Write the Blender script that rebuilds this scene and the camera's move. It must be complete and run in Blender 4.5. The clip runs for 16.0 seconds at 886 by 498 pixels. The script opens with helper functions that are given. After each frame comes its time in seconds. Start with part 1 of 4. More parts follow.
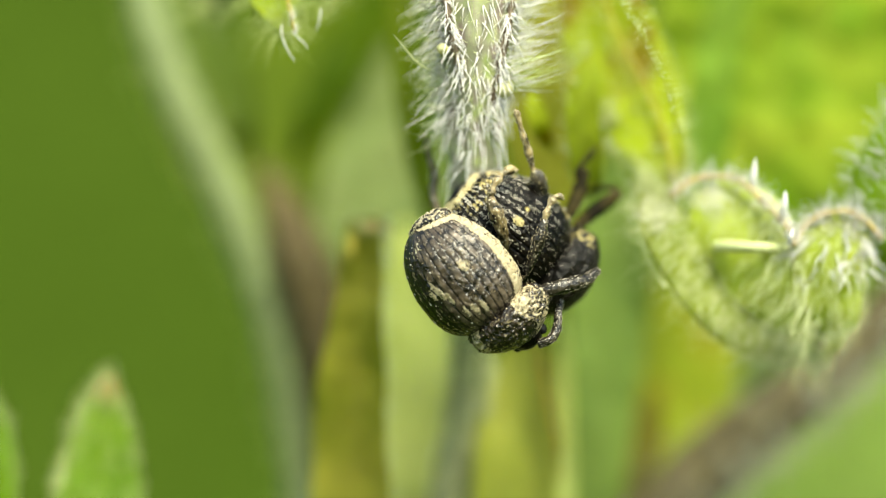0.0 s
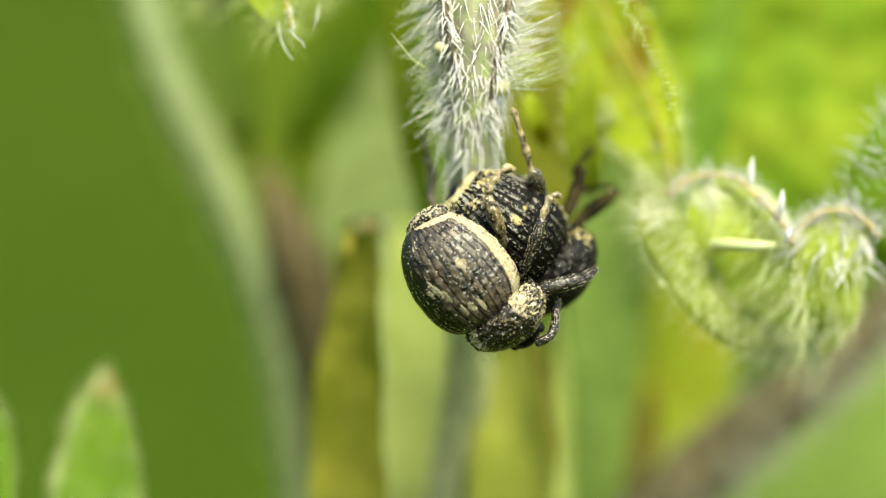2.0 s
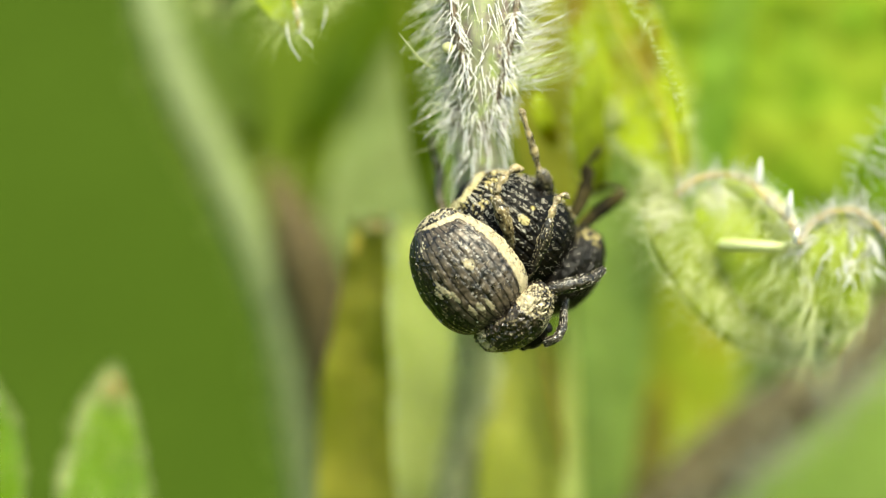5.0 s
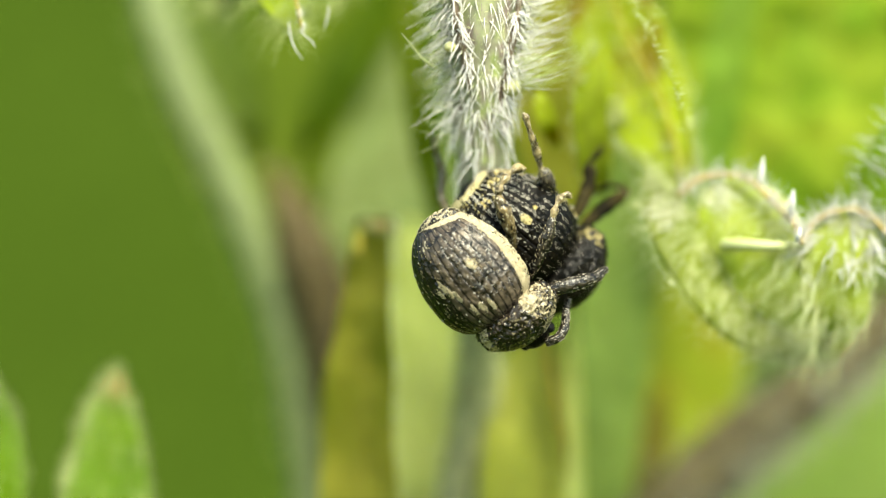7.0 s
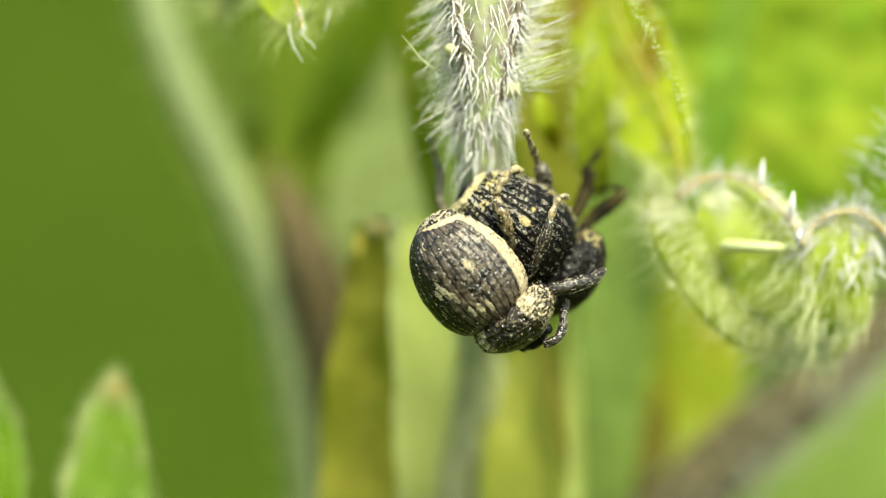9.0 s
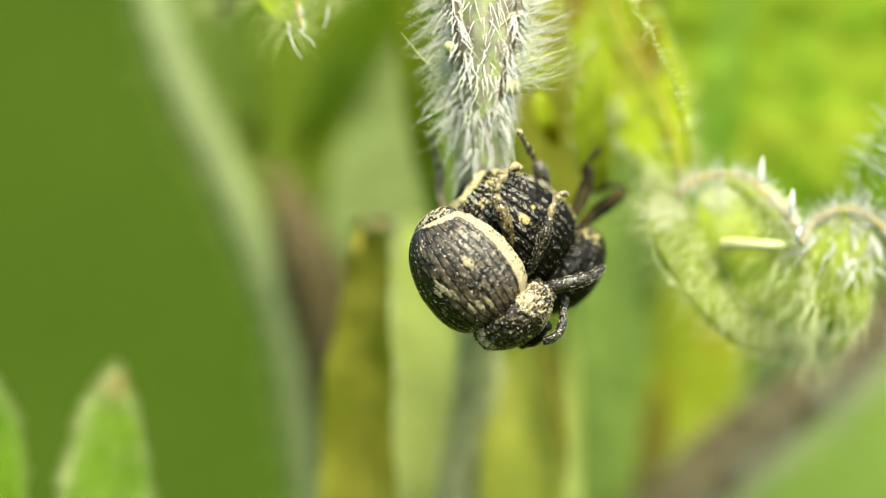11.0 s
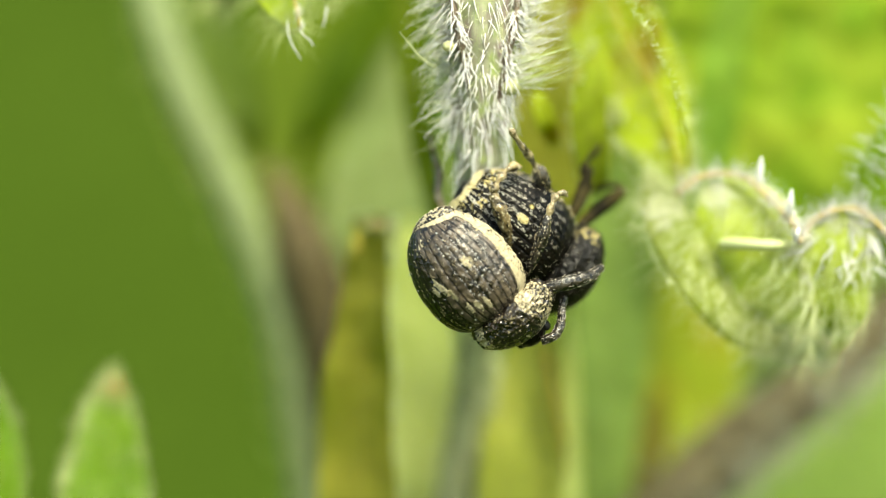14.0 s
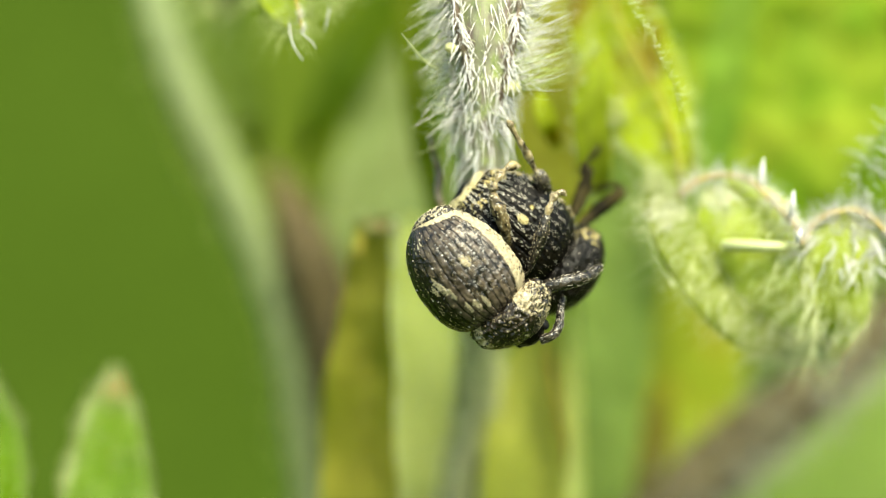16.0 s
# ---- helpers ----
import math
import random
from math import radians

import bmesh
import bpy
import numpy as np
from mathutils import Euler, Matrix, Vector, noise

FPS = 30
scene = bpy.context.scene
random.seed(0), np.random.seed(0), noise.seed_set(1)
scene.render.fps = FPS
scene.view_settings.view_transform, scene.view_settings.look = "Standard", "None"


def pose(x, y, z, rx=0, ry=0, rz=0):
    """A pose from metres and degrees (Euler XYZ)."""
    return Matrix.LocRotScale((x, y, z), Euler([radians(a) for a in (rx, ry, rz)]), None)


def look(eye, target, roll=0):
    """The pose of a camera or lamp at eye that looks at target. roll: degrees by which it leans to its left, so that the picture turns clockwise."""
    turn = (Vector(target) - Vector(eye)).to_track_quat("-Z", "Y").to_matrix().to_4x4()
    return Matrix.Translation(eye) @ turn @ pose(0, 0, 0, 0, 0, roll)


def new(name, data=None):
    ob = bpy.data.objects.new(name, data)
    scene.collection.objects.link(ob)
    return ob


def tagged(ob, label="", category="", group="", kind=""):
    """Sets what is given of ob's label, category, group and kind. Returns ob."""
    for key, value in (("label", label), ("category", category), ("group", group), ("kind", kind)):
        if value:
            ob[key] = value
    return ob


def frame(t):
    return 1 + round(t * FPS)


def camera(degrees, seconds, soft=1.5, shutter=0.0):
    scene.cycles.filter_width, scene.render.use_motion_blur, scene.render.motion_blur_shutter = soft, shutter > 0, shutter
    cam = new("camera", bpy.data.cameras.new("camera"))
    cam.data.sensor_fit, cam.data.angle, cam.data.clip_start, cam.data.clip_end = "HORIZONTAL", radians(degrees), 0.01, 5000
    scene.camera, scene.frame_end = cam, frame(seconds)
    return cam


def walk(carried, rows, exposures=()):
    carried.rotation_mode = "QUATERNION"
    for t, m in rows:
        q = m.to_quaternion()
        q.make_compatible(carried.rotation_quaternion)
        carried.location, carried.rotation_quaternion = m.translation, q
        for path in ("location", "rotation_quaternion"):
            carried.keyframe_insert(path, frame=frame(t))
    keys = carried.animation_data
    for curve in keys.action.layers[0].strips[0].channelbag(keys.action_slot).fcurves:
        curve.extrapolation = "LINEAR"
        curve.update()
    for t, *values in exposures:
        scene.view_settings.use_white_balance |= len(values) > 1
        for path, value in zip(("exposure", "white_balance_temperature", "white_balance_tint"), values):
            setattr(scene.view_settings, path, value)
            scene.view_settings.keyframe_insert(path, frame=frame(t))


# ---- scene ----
MM = 0.001            # all shapes below are given in millimetres round the beetles
LIFT = 0.15           # height of the beetles over the ground, metres

# ---- camera: a close-up lens on a steady hand ----
cam = camera(20, 16.0, soft=0.5)
cam.data.dof.use_dof = True
cam.data.dof.focus_distance = 0.0517
cam.data.dof.aperture_fstop = 27.0
# seconds, degrees turned to the left, degrees tilted up
PAN = [
    (0, -0.175, 0.040), (0.5, -0.197, 0.044), (1, -0.237, 0.038), (1.5, -0.254, 0.018), (2, -0.237, 0.006),
    (2.5, -0.177, 0.004), (3, -0.104, 0.016), (3.5, -0.075, 0.022), (4, -0.072, 0.018), (5.2, -0.050, 0.014),
    (6.5, -0.020, 0.008), (7, 0.000, 0.002), (7.5, 0.040, 0.008), (8, 0.049, 0.022), (8.5, 0.022, 0.040),
    (9, 0.000, 0.040), (10.2, -0.008, 0.010), (11.5, -0.024, -0.018), (12, -0.059, -0.020), (12.5, -0.083, -0.018),
    (13, -0.085, -0.018), (13.5, -0.077, -0.016), (14, -0.037, -0.016), (14.5, -0.022, -0.018), (15, -0.031, -0.004),
    (15.5, -0.020, 0.030), (16, 0.008, 0.020)]
walk(cam, [(t, pose(0, -0.05231, LIFT, 90 + tilt, 0, turn)) for t, turn, tilt in PAN],
     exposures=[(0, 1.70, 7900, -3), (7, 1.75, 7900, -3), (16, 1.80, 7900, -3)])

# ---- daylight ----
SUN_FROM = Vector((0.22, -0.62, 0.76)).normalized()
world = bpy.data.worlds.new("sky")
scene.world = world
world.use_nodes = True
sky = world.node_tree.nodes.new("ShaderNodeTexSky")
sky.sky_type = "NISHITA"
sky.sun_disc = False
sky.sun_elevation = math.asin(SUN_FROM.z)
sky.sun_rotation = math.atan2(SUN_FROM.x, SUN_FROM.y)
world.node_tree.links.new(sky.outputs[0], world.node_tree.nodes["Background"].inputs[0])
world.node_tree.nodes["Background"].inputs[1].default_value = 0.12
sun = new("sun", bpy.data.lights.new("sun", "SUN"))
sun.data.energy, sun.data.angle, sun.data.color = 2.9, radians(22.0), (1.0, 0.96, 0.88)
sun.matrix_world = look(SUN_FROM * 3, (0, 0, 0))

# ---- materials ----
def material(name, rough=0.5, spec=0.12):
    m = bpy.data.materials.new(name)
    m.use_nodes = True
    nt = m.node_tree
    b = nt.nodes["Principled BSDF"]
    b.inputs["Roughness"].default_value = rough
    b.inputs["Specular IOR Level"].default_value = spec
    return m, nt, b


def node(nt, kind, **values):
    n = nt.nodes.new(kind)
    for k, v in values.items():
        n.inputs[k.replace("_", " ")].default_value = v
    return n


def noise_tex(nt, scale, detail=3.0, coords="Object"):
    tc = nt.nodes.new("ShaderNodeTexCoord")
    n = node(nt, "ShaderNodeTexNoise", Scale=scale, Detail=detail)
    nt.links.new(tc.outputs[coords], n.inputs["Vector"])
    return n.outputs["Fac"]


def ramp(nt, fac, stops):
    r = nt.nodes.new("ShaderNodeValToRGB")
    e = r.color_ramp.elements
    while len(e) < len(stops):
        e.new(0.5)
    for i, (pos, col) in enumerate(stops):
        e[i].position, e[i].color = pos, (*col, 1)
    nt.links.new(fac, r.inputs["Fac"])
    return r.outputs["Color"]


def mix(nt, fac, a, b, mode="MIX"):
    m = nt.nodes.new("ShaderNodeMix")
    m.data_type, m.blend_type = "RGBA", mode
    for sock, v in ((m.inputs["Factor"], fac), (m.inputs[6], a), (m.inputs[7], b)):
        if isinstance(v, (float, int)):
            sock.default_value = v
        elif isinstance(v, tuple):
            sock.default_value = (*v, 1)
        else:
            nt.links.new(v, sock)
    return m.outputs[2]


def bump(nt, b, height, strength, distance):
    n = node(nt, "ShaderNodeBump", Strength=strength, Distance=distance)
    nt.links.new(height, n.inputs["Height"])
    nt.links.new(n.outputs["Normal"], b.inputs["Normal"])


def leaf_material(name, dark, light, vein=None, through_col=None, share=0.55, rough=0.65, tip=None, blotch=None, size=350):
    """Green tissue: mottled at two scales, paler along the midrib, and letting light through."""
    m, nt, b = material(name, rough)
    big = ramp(nt, noise_tex(nt, size, 3), [(0.35, dark), (0.68, light)])
    fine = ramp(nt, noise_tex(nt, 2600, 2), [(0.3, (0.75, 0.75, 0.75)), (0.7, (1.2, 1.2, 1.2))])
    col = mix(nt, 0.6, big, fine, "MULTIPLY")
    uv = nt.nodes.new("ShaderNodeUVMap")
    sep = nt.nodes.new("ShaderNodeSeparateXYZ")
    nt.links.new(uv.outputs["UV"], sep.inputs[0])
    if blotch:
        col = mix(nt, ramp(nt, noise_tex(nt, 700, 1), [(0.50, (0, 0, 0)), (0.62, (0.9, 0.9, 0.9))]), col, blotch)
    if vein:
        col = mix(nt, ramp(nt, sep.outputs["X"], [(0.40, (0, 0, 0)), (0.5, (0.3, 0.3, 0.3)), (0.60, (0, 0, 0))]), col, vein)
    if tip:
        col = mix(nt, ramp(nt, sep.outputs["Y"], [(0.87, (0, 0, 0)), (0.95, (0.95, 0.95, 0.95))]), col, tip)
    nt.links.new(col, b.inputs["Base Color"])
    bump(nt, b, noise_tex(nt, 1500, 3), 0.5, 0.0002)
    tr = nt.nodes.new("ShaderNodeBsdfTranslucent")
    lit = mix(nt, 1.0, col, through_col or (1.4, 1.3, 0.4), "MULTIPLY")
    nt.links.new(lit, tr.inputs["Color"])
    ms = node(nt, "ShaderNodeMixShader", Fac=share)
    nt.links.new(b.outputs[0], ms.inputs[1])
    nt.links.new(tr.outputs[0], ms.inputs[2])
    nt.links.new(ms.outputs[0], nt.nodes["Material Output"].inputs["Surface"])
    return m


def stem_material(name, green, purple, grey, low=0.35, high=0.65):
    """Stem skin: green between streaks of purple-brown that run along it."""
    m, nt, b = material(name, 0.6)
    uv = nt.nodes.new("ShaderNodeUVMap")
    mp = node(nt, "ShaderNodeMapping", Scale=(9, 1.2, 1))
    nt.links.new(uv.outputs["UV"], mp.inputs["Vector"])
    n = node(nt, "ShaderNodeTexNoise", Scale=1.6, Detail=4.0)
    nt.links.new(mp.outputs[0], n.inputs["Vector"])
    col = ramp(nt, n.outputs["Fac"], [(low, green), ((low + high) / 2, grey), (high, purple)])
    fine = ramp(nt, noise_tex(nt, 3000, 2), [(0.3, (0.7, 0.7, 0.7)), (0.7, (1.2, 1.2, 1.2))])
    nt.links.new(mix(nt, 0.7, col, fine, "MULTIPLY"), b.inputs["Base Color"])
    bump(nt, b, noise_tex(nt, 2500, 3), 0.5, 0.0001)
    return m


def hair_material(name, col, rough=0.35, share=0.35):
    m, nt, b = material(name, rough)
    c = ramp(nt, noise_tex(nt, 900, 1), [(0.3, tuple(x * 0.85 for x in col)), (0.7, col)])
    nt.links.new(c, b.inputs["Base Color"])
    b.inputs["Specular IOR Level"].default_value = 0.6
    tr = nt.nodes.new("ShaderNodeBsdfTranslucent")
    nt.links.new(c, tr.inputs["Color"])
    ms = node(nt, "ShaderNodeMixShader", Fac=share)
    nt.links.new(b.outputs[0], ms.inputs[1])
    nt.links.new(tr.outputs[0], ms.inputs[2])
    nt.links.new(ms.outputs[0], nt.nodes["Material Output"].inputs["Surface"])
    return m


LEAF_LIME = leaf_material("lime_leaf", (0.23, 0.33, 0.012), (0.39, 0.47, 0.025), (0.40, 0.48, 0.07))
LEAF_WRINKLED = leaf_material("wrinkled_leaf", (0.13, 0.26, 0.012), (0.37, 0.45, 0.05), (0.30, 0.40, 0.05), size=620)
LEAF_BLOTCH = leaf_material("blotched_leaf", (0.28, 0.36, 0.02), (0.42, 0.50, 0.04), (0.42, 0.48, 0.1), blotch=(0.20, 0.15, 0.015))
LEAF_GREEN = leaf_material("mid_green_leaf", (0.14, 0.26, 0.015), (0.22, 0.35, 0.03), (0.25, 0.35, 0.08))
LEAF_TIPPED = leaf_material("red_tipped_leaf", (0.095, 0.215, 0.006), (0.17, 0.31, 0.012), (0.20, 0.33, 0.025), tip=(0.36, 0.12, 0.03))
LEAF_OLIVE = leaf_material("olive_leaf", (0.23, 0.26, 0.025), (0.38, 0.37, 0.06), (0.37, 0.37, 0.07), tip=(0.36, 0.30, 0.15), size=450)
LEAF_YELLOW = leaf_material("yellow_green_leaf", (0.29, 0.33, 0.05), (0.38, 0.41, 0.085), (0.23, 0.32, 0.03))
LEAF_BROAD = leaf_material("broad_lime_leaf", (0.23, 0.30, 0.02), (0.31, 0.37, 0.035), (0.32, 0.38, 0.055), blotch=(0.26, 0.28, 0.022))
LEAF_MID = leaf_material("grass_green_leaf", (0.065, 0.12, 0.004), (0.13, 0.185, 0.012), (0.13, 0.19, 0.02), size=220)
LEAF_PALELIME = leaf_material("pale_lime_leaf", (0.42, 0.49, 0.15), (0.50, 0.56, 0.20), (0.50, 0.56, 0.22))
LEAF_PALE = leaf_material("pale_leaf", (0.18, 0.25, 0.08), (0.26, 0.32, 0.12), (0.27, 0.33, 0.14), through_col=(1.1, 1.1, 0.8))
LEAF_BUD = leaf_material("bud_leaf", (0.32, 0.42, 0.04), (0.50, 0.58, 0.12), (0.50, 0.58, 0.14), rough=0.5, size=700)
BRISTLE = hair_material("cream_bristle", (0.46, 0.51, 0.24), 0.5, 0.1)
LEAF_FOLD = leaf_material("folded_bud_leaf", (0.21, 0.29, 0.03), (0.32, 0.39, 0.07), (0.33, 0.40, 0.09), rough=0.6, size=900)
LEAF_WITHERED = leaf_material("withered_leaf", (0.10, 0.09, 0.010), (0.17, 0.16, 0.02), (0.18, 0.17, 0.03))
LEAF_FRESH = leaf_material("fresh_leaf", (0.17, 0.27, 0.055), (0.22, 0.33, 0.075), (0.24, 0.34, 0.09))
LEAF_HAZE = leaf_material("haze_green_leaf", (0.075, 0.13, 0.014), (0.11, 0.17, 0.022), (0.11, 0.17, 0.03))
LEAF_GREYLIME = leaf_material("grey_lime_leaf", (0.22, 0.28, 0.05), (0.30, 0.36, 0.09), (0.30, 0.36, 0.1))
LEAF_DARK = leaf_material("dark_green_leaf", (0.045, 0.092, 0.0), (0.075, 0.13, 0.001), (0.07, 0.13, 0.002))
MARGIN_TAN = stem_material("tan_margin", (0.32, 0.33, 0.04), (0.22, 0.15, 0.03), (0.28, 0.24, 0.04))
MARGIN_BROWN = stem_material("browned_margin", (0.11, 0.12, 0.008), (0.09, 0.065, 0.006), (0.11, 0.095, 0.008))
LEAF_SOFT = leaf_material("soft_green_leaf", (0.15, 0.28, 0.03), (0.22, 0.34, 0.04), (0.24, 0.36, 0.06))
LEAF_COOL = leaf_material("cool_green_leaf", (0.17, 0.27, 0.06), (0.23, 0.33, 0.08), (0.23, 0.33, 0.09))
STEM_MAIN = stem_material("ribbed_stem", (0.27, 0.33, 0.12), (0.22, 0.18, 0.16), (0.27, 0.28, 0.18))
RIB = stem_material("purple_rib", (0.16, 0.12, 0.08), (0.11, 0.06, 0.055), (0.22, 0.18, 0.13))
MARGIN = stem_material("pink_margin", (0.44, 0.42, 0.14), (0.28, 0.15, 0.06), (0.38, 0.30, 0.11), 0.30, 0.66)
STEM_PALE = stem_material("pale_stem", (0.13, 0.175, 0.062), (0.125, 0.15, 0.072), (0.16, 0.20, 0.09))
STEM_BROWN = stem_material("brown_stem", (0.11, 0.09, 0.032), (0.062, 0.046, 0.019), (0.09, 0.07, 0.03), 0.25, 0.6)
STEM_GREY = stem_material("grey_brown_stem", (0.105, 0.095, 0.04), (0.050, 0.036, 0.016), (0.075, 0.062, 0.030), 0.3, 0.65)
HAIR_WHITE = hair_material("white_hair", (0.70, 0.69, 0.67), 0.3, 0.12)
HAIR_GREEN = hair_material("pale_green_hair", (0.70, 0.76, 0.38), 0.4, 0.15)
HAIR_CREAM = hair_material("cream_hair", (0.95, 0.95, 0.76), 0.4, 0.05)
HAIR_GREY = hair_material("grey_hair", (0.36, 0.36, 0.26), 0.5, 0.15)
HAIR_SOFT = hair_material("soft_green_hair", (0.40, 0.48, 0.16), 0.5, 0.15)
EGG = leaf_material("yellow_speck", (0.46, 0.47, 0.26), (0.54, 0.54, 0.34), share=0.35)


def ground_material():
    m, nt, b = material("meadow_ground", 0.9, 0.0)
    big = ramp(nt, noise_tex(nt, 3, 4), [(0.3, (0.025, 0.046, 0.005)), (0.7, (0.032, 0.056, 0.007))])
    fine = ramp(nt, noise_tex(nt, 60, 3), [(0.3, (0.7, 0.7, 0.7)), (0.7, (1.25, 1.25, 1.25))])
    nt.links.new(mix(nt, 0.7, big, fine, "MULTIPLY"), b.inputs["Base Color"])
    bump(nt, b, noise_tex(nt, 80, 3), 0.6, 0.02)
    return m


GROUND = ground_material()


def cuticle_material(name, black, brown, scale_col, amount, rough=0.30, spec=0.36, grooves=0, patch=1400, pigment=None, relief=0.00005):
    """Beetle shell: black-brown, pitted, dusted with pale scales. grooves: dark lines to 180 degrees round it.
    pigment: the colour of its pale bands; the mesh says where they lie (red) and where the shell is brown, not black or
    painted as shaded (green)."""
    m, nt, b = material(name, rough, spec)
    base = ramp(nt, noise_tex(nt, patch, 3), [(0.35, black), (0.7, brown)])
    dust = ramp(nt, noise_tex(nt, 14000, 2), [(amount, (0, 0, 0)), (amount + 0.12, (1, 1, 1))])
    if pigment:
        at = nt.nodes.new("ShaderNodeAttribute")
        at.attribute_name = "pigment"
        sep_col = nt.nodes.new("ShaderNodeSeparateColor")
        nt.links.new(at.outputs["Color"], sep_col.inputs[0])
        base = mix(nt, sep_col.outputs["Green"], black, base)
    col = mix(nt, dust, base, scale_col)
    if grooves:
        uv = nt.nodes.new("ShaderNodeUVMap")
        sep = nt.nodes.new("ShaderNodeSeparateXYZ")
        nt.links.new(uv.outputs["UV"], sep.inputs[0])
        turn = nt.nodes.new("ShaderNodeMath")
        turn.operation, turn.inputs[1].default_value = "MULTIPLY", 2 * grooves * math.pi
        nt.links.new(sep.outputs["X"], turn.inputs[0])
        wave_fac = nt.nodes.new("ShaderNodeMath")
        wave_fac.operation = "COSINE"
        nt.links.new(turn.outputs[0], wave_fac.inputs[0])
        col = mix(nt, 1.0, col, ramp(nt, wave_fac.outputs[0], [(0.60, (1, 1, 1)), (0.95, (0.12, 0.10, 0.09))]), "MULTIPLY")
    if pigment:
        grain = ramp(nt, noise_tex(nt, 11000, 2), [(0.32, tuple(c * 0.35 for c in pigment)), (0.58, pigment)])
        patchy = nt.nodes.new("ShaderNodeMath")
        patchy.operation, patchy.inputs[1].default_value = "MULTIPLY_ADD", -0.8
        nt.links.new(noise_tex(nt, 13000, 2), patchy.inputs[0])
        nt.links.new(sep_col.outputs["Red"], patchy.inputs[2])
        col = mix(nt, ramp(nt, patchy.outputs[0], [(0.0, (0, 0, 0)), (0.28, (1, 1, 1))]), col, grain)
    nt.links.new(col, b.inputs["Base Color"])
    bump(nt, b, noise_tex(nt, 9000, 3), 1.0, relief)
    return m


SHELL_BROWN = cuticle_material("brown_black_shell", (0.006, 0.0045, 0.003), (0.125, 0.096, 0.068), (0.32, 0.28, 0.22), 0.69, 0.24, 0.46, 18, 5000, (0.55, 0.48, 0.33))
SHELL_NECK = cuticle_material("brown_neck_shell", (0.003, 0.002, 0.0015), (0.075, 0.052, 0.032), (0.24, 0.20, 0.14), 0.72, 0.22, 0.6, 0, 4500, (0.46, 0.39, 0.25), 0.00009)
SHELL_BLACK = cuticle_material("black_shell", (0.002, 0.0016, 0.001), (0.008, 0.006, 0.004), (0.14, 0.12, 0.07), 0.74, 0.30, 0.08)
SHELL_STREAKED = cuticle_material("streaked_black_shell", (0.002, 0.0016, 0.001), (0.010, 0.008, 0.005), (0.14, 0.12, 0.07), 0.72, 0.26, 0.12, 18, 2500, (0.52, 0.43, 0.18))
SHELL_DARK_NECK = cuticle_material("black_neck_shell", (0.002, 0.0016, 0.001), (0.012, 0.009, 0.006), (0.14, 0.12, 0.07), 0.72, 0.28, 0.2, 0, 3000, (0.55, 0.46, 0.20), 0.00008)
LEG_SHELL = cuticle_material("dark_leg_shell", (0.003, 0.0025, 0.002), (0.045, 0.037, 0.026), (0.40, 0.37, 0.30), 0.62, 0.24, 0.45, patch=9000)
LEG_BROWN = cuticle_material("brown_leg_shell", (0.006, 0.005, 0.002), (0.05, 0.040, 0.012), (0.2, 0.17, 0.08), 0.7, 0.6, 0.05)
LEG_PALE = cuticle_material("tan_leg_shell", (0.008, 0.006, 0.003), (0.20, 0.15, 0.07), (0.5, 0.45, 0.3), 0.58, 0.22, 0.5, patch=9000)
SCALE_CREAM = hair_material("cream_scale", (0.52, 0.44, 0.28), 0.45, 0.1)
FOOT_SHELL = cuticle_material("tan_foot_shell", (0.020, 0.014, 0.007), (0.42, 0.33, 0.17), (0.6, 0.55, 0.38), 0.60, 0.22, 0.5, patch=5000)
SCALE_PALE = hair_material("pale_seta", (0.60, 0.56, 0.48), 0.4, 0.1)
SCALE_TAN = hair_material("tan_scale", (0.42, 0.34, 0.21), 0.4, 0.1)
SCALE_YELLOW = hair_material("yellow_scale", (0.56, 0.48, 0.24), 0.45, 0.1)
SCALE_GREY = hair_material("grey_scale", (0.40, 0.35, 0.29), 0.4, 0.1)
# pale base colour that paints sun glints onto the dark wing cases
GLINT_BEAD = cuticle_material("pale_glint_grain", (0.28, 0.26, 0.24), (0.58, 0.56, 0.52), (0.6, 0.58, 0.55), 0.6, 0.15, 0.6)
EYE = material("eye_black", 0.15)[0]
EYE.node_tree.nodes["Principled BSDF"].inputs["Base Color"].default_value = (0.01, 0.01, 0.01, 1)

# ---- building tools ----
PLACES = {}           # where each object's origin stands, in millimetres


def thing(name, base, label, category, group=""):
    ob = new(name)
    ob.empty_display_size = 0.002
    ob.location = Vector(base) * MM + Vector((0, 0, LIFT))
    PLACES[ob] = np.array(base, float)
    return tagged(ob, label, category, group)


def part(name, geo, mat, parent=None, label="", pivot=None, kind="", pigment=None):
    """One mesh from (points in mm, faces, one uv a point) under a thing or a part, its origin at pivot."""
    verts, faces, uvs = geo[:3]
    above = PLACES[parent] if parent else np.array((0, 0, -LIFT / MM))
    origin = np.array(pivot, float) if pivot is not None else (above if parent else np.zeros(3))
    me = bpy.data.meshes.new(name)
    me.from_pydata(((np.asarray(verts, float) - origin) * MM).tolist(), [], faces)
    if uvs is not None:
        layer = me.uv_layers.new(name="UVMap")
        loops = np.zeros(len(me.loops), dtype=np.int32)
        me.loops.foreach_get("vertex_index", loops)
        layer.data.foreach_set("uv", np.asarray(uvs, float)[loops].ravel())
    if pigment is not None:
        me.color_attributes.new("pigment", "FLOAT_COLOR", "POINT").data.foreach_set("color", np.asarray(pigment, np.float32).ravel())
    me.polygons.foreach_set("use_smooth", [True] * len(me.polygons))
    me.materials.append(mat)
    me.update()
    ob = new(name, me)
    PLACES[ob] = origin
    ob.location = (origin - above) * MM
    ob.parent = parent
    return tagged(ob, label, kind=kind)


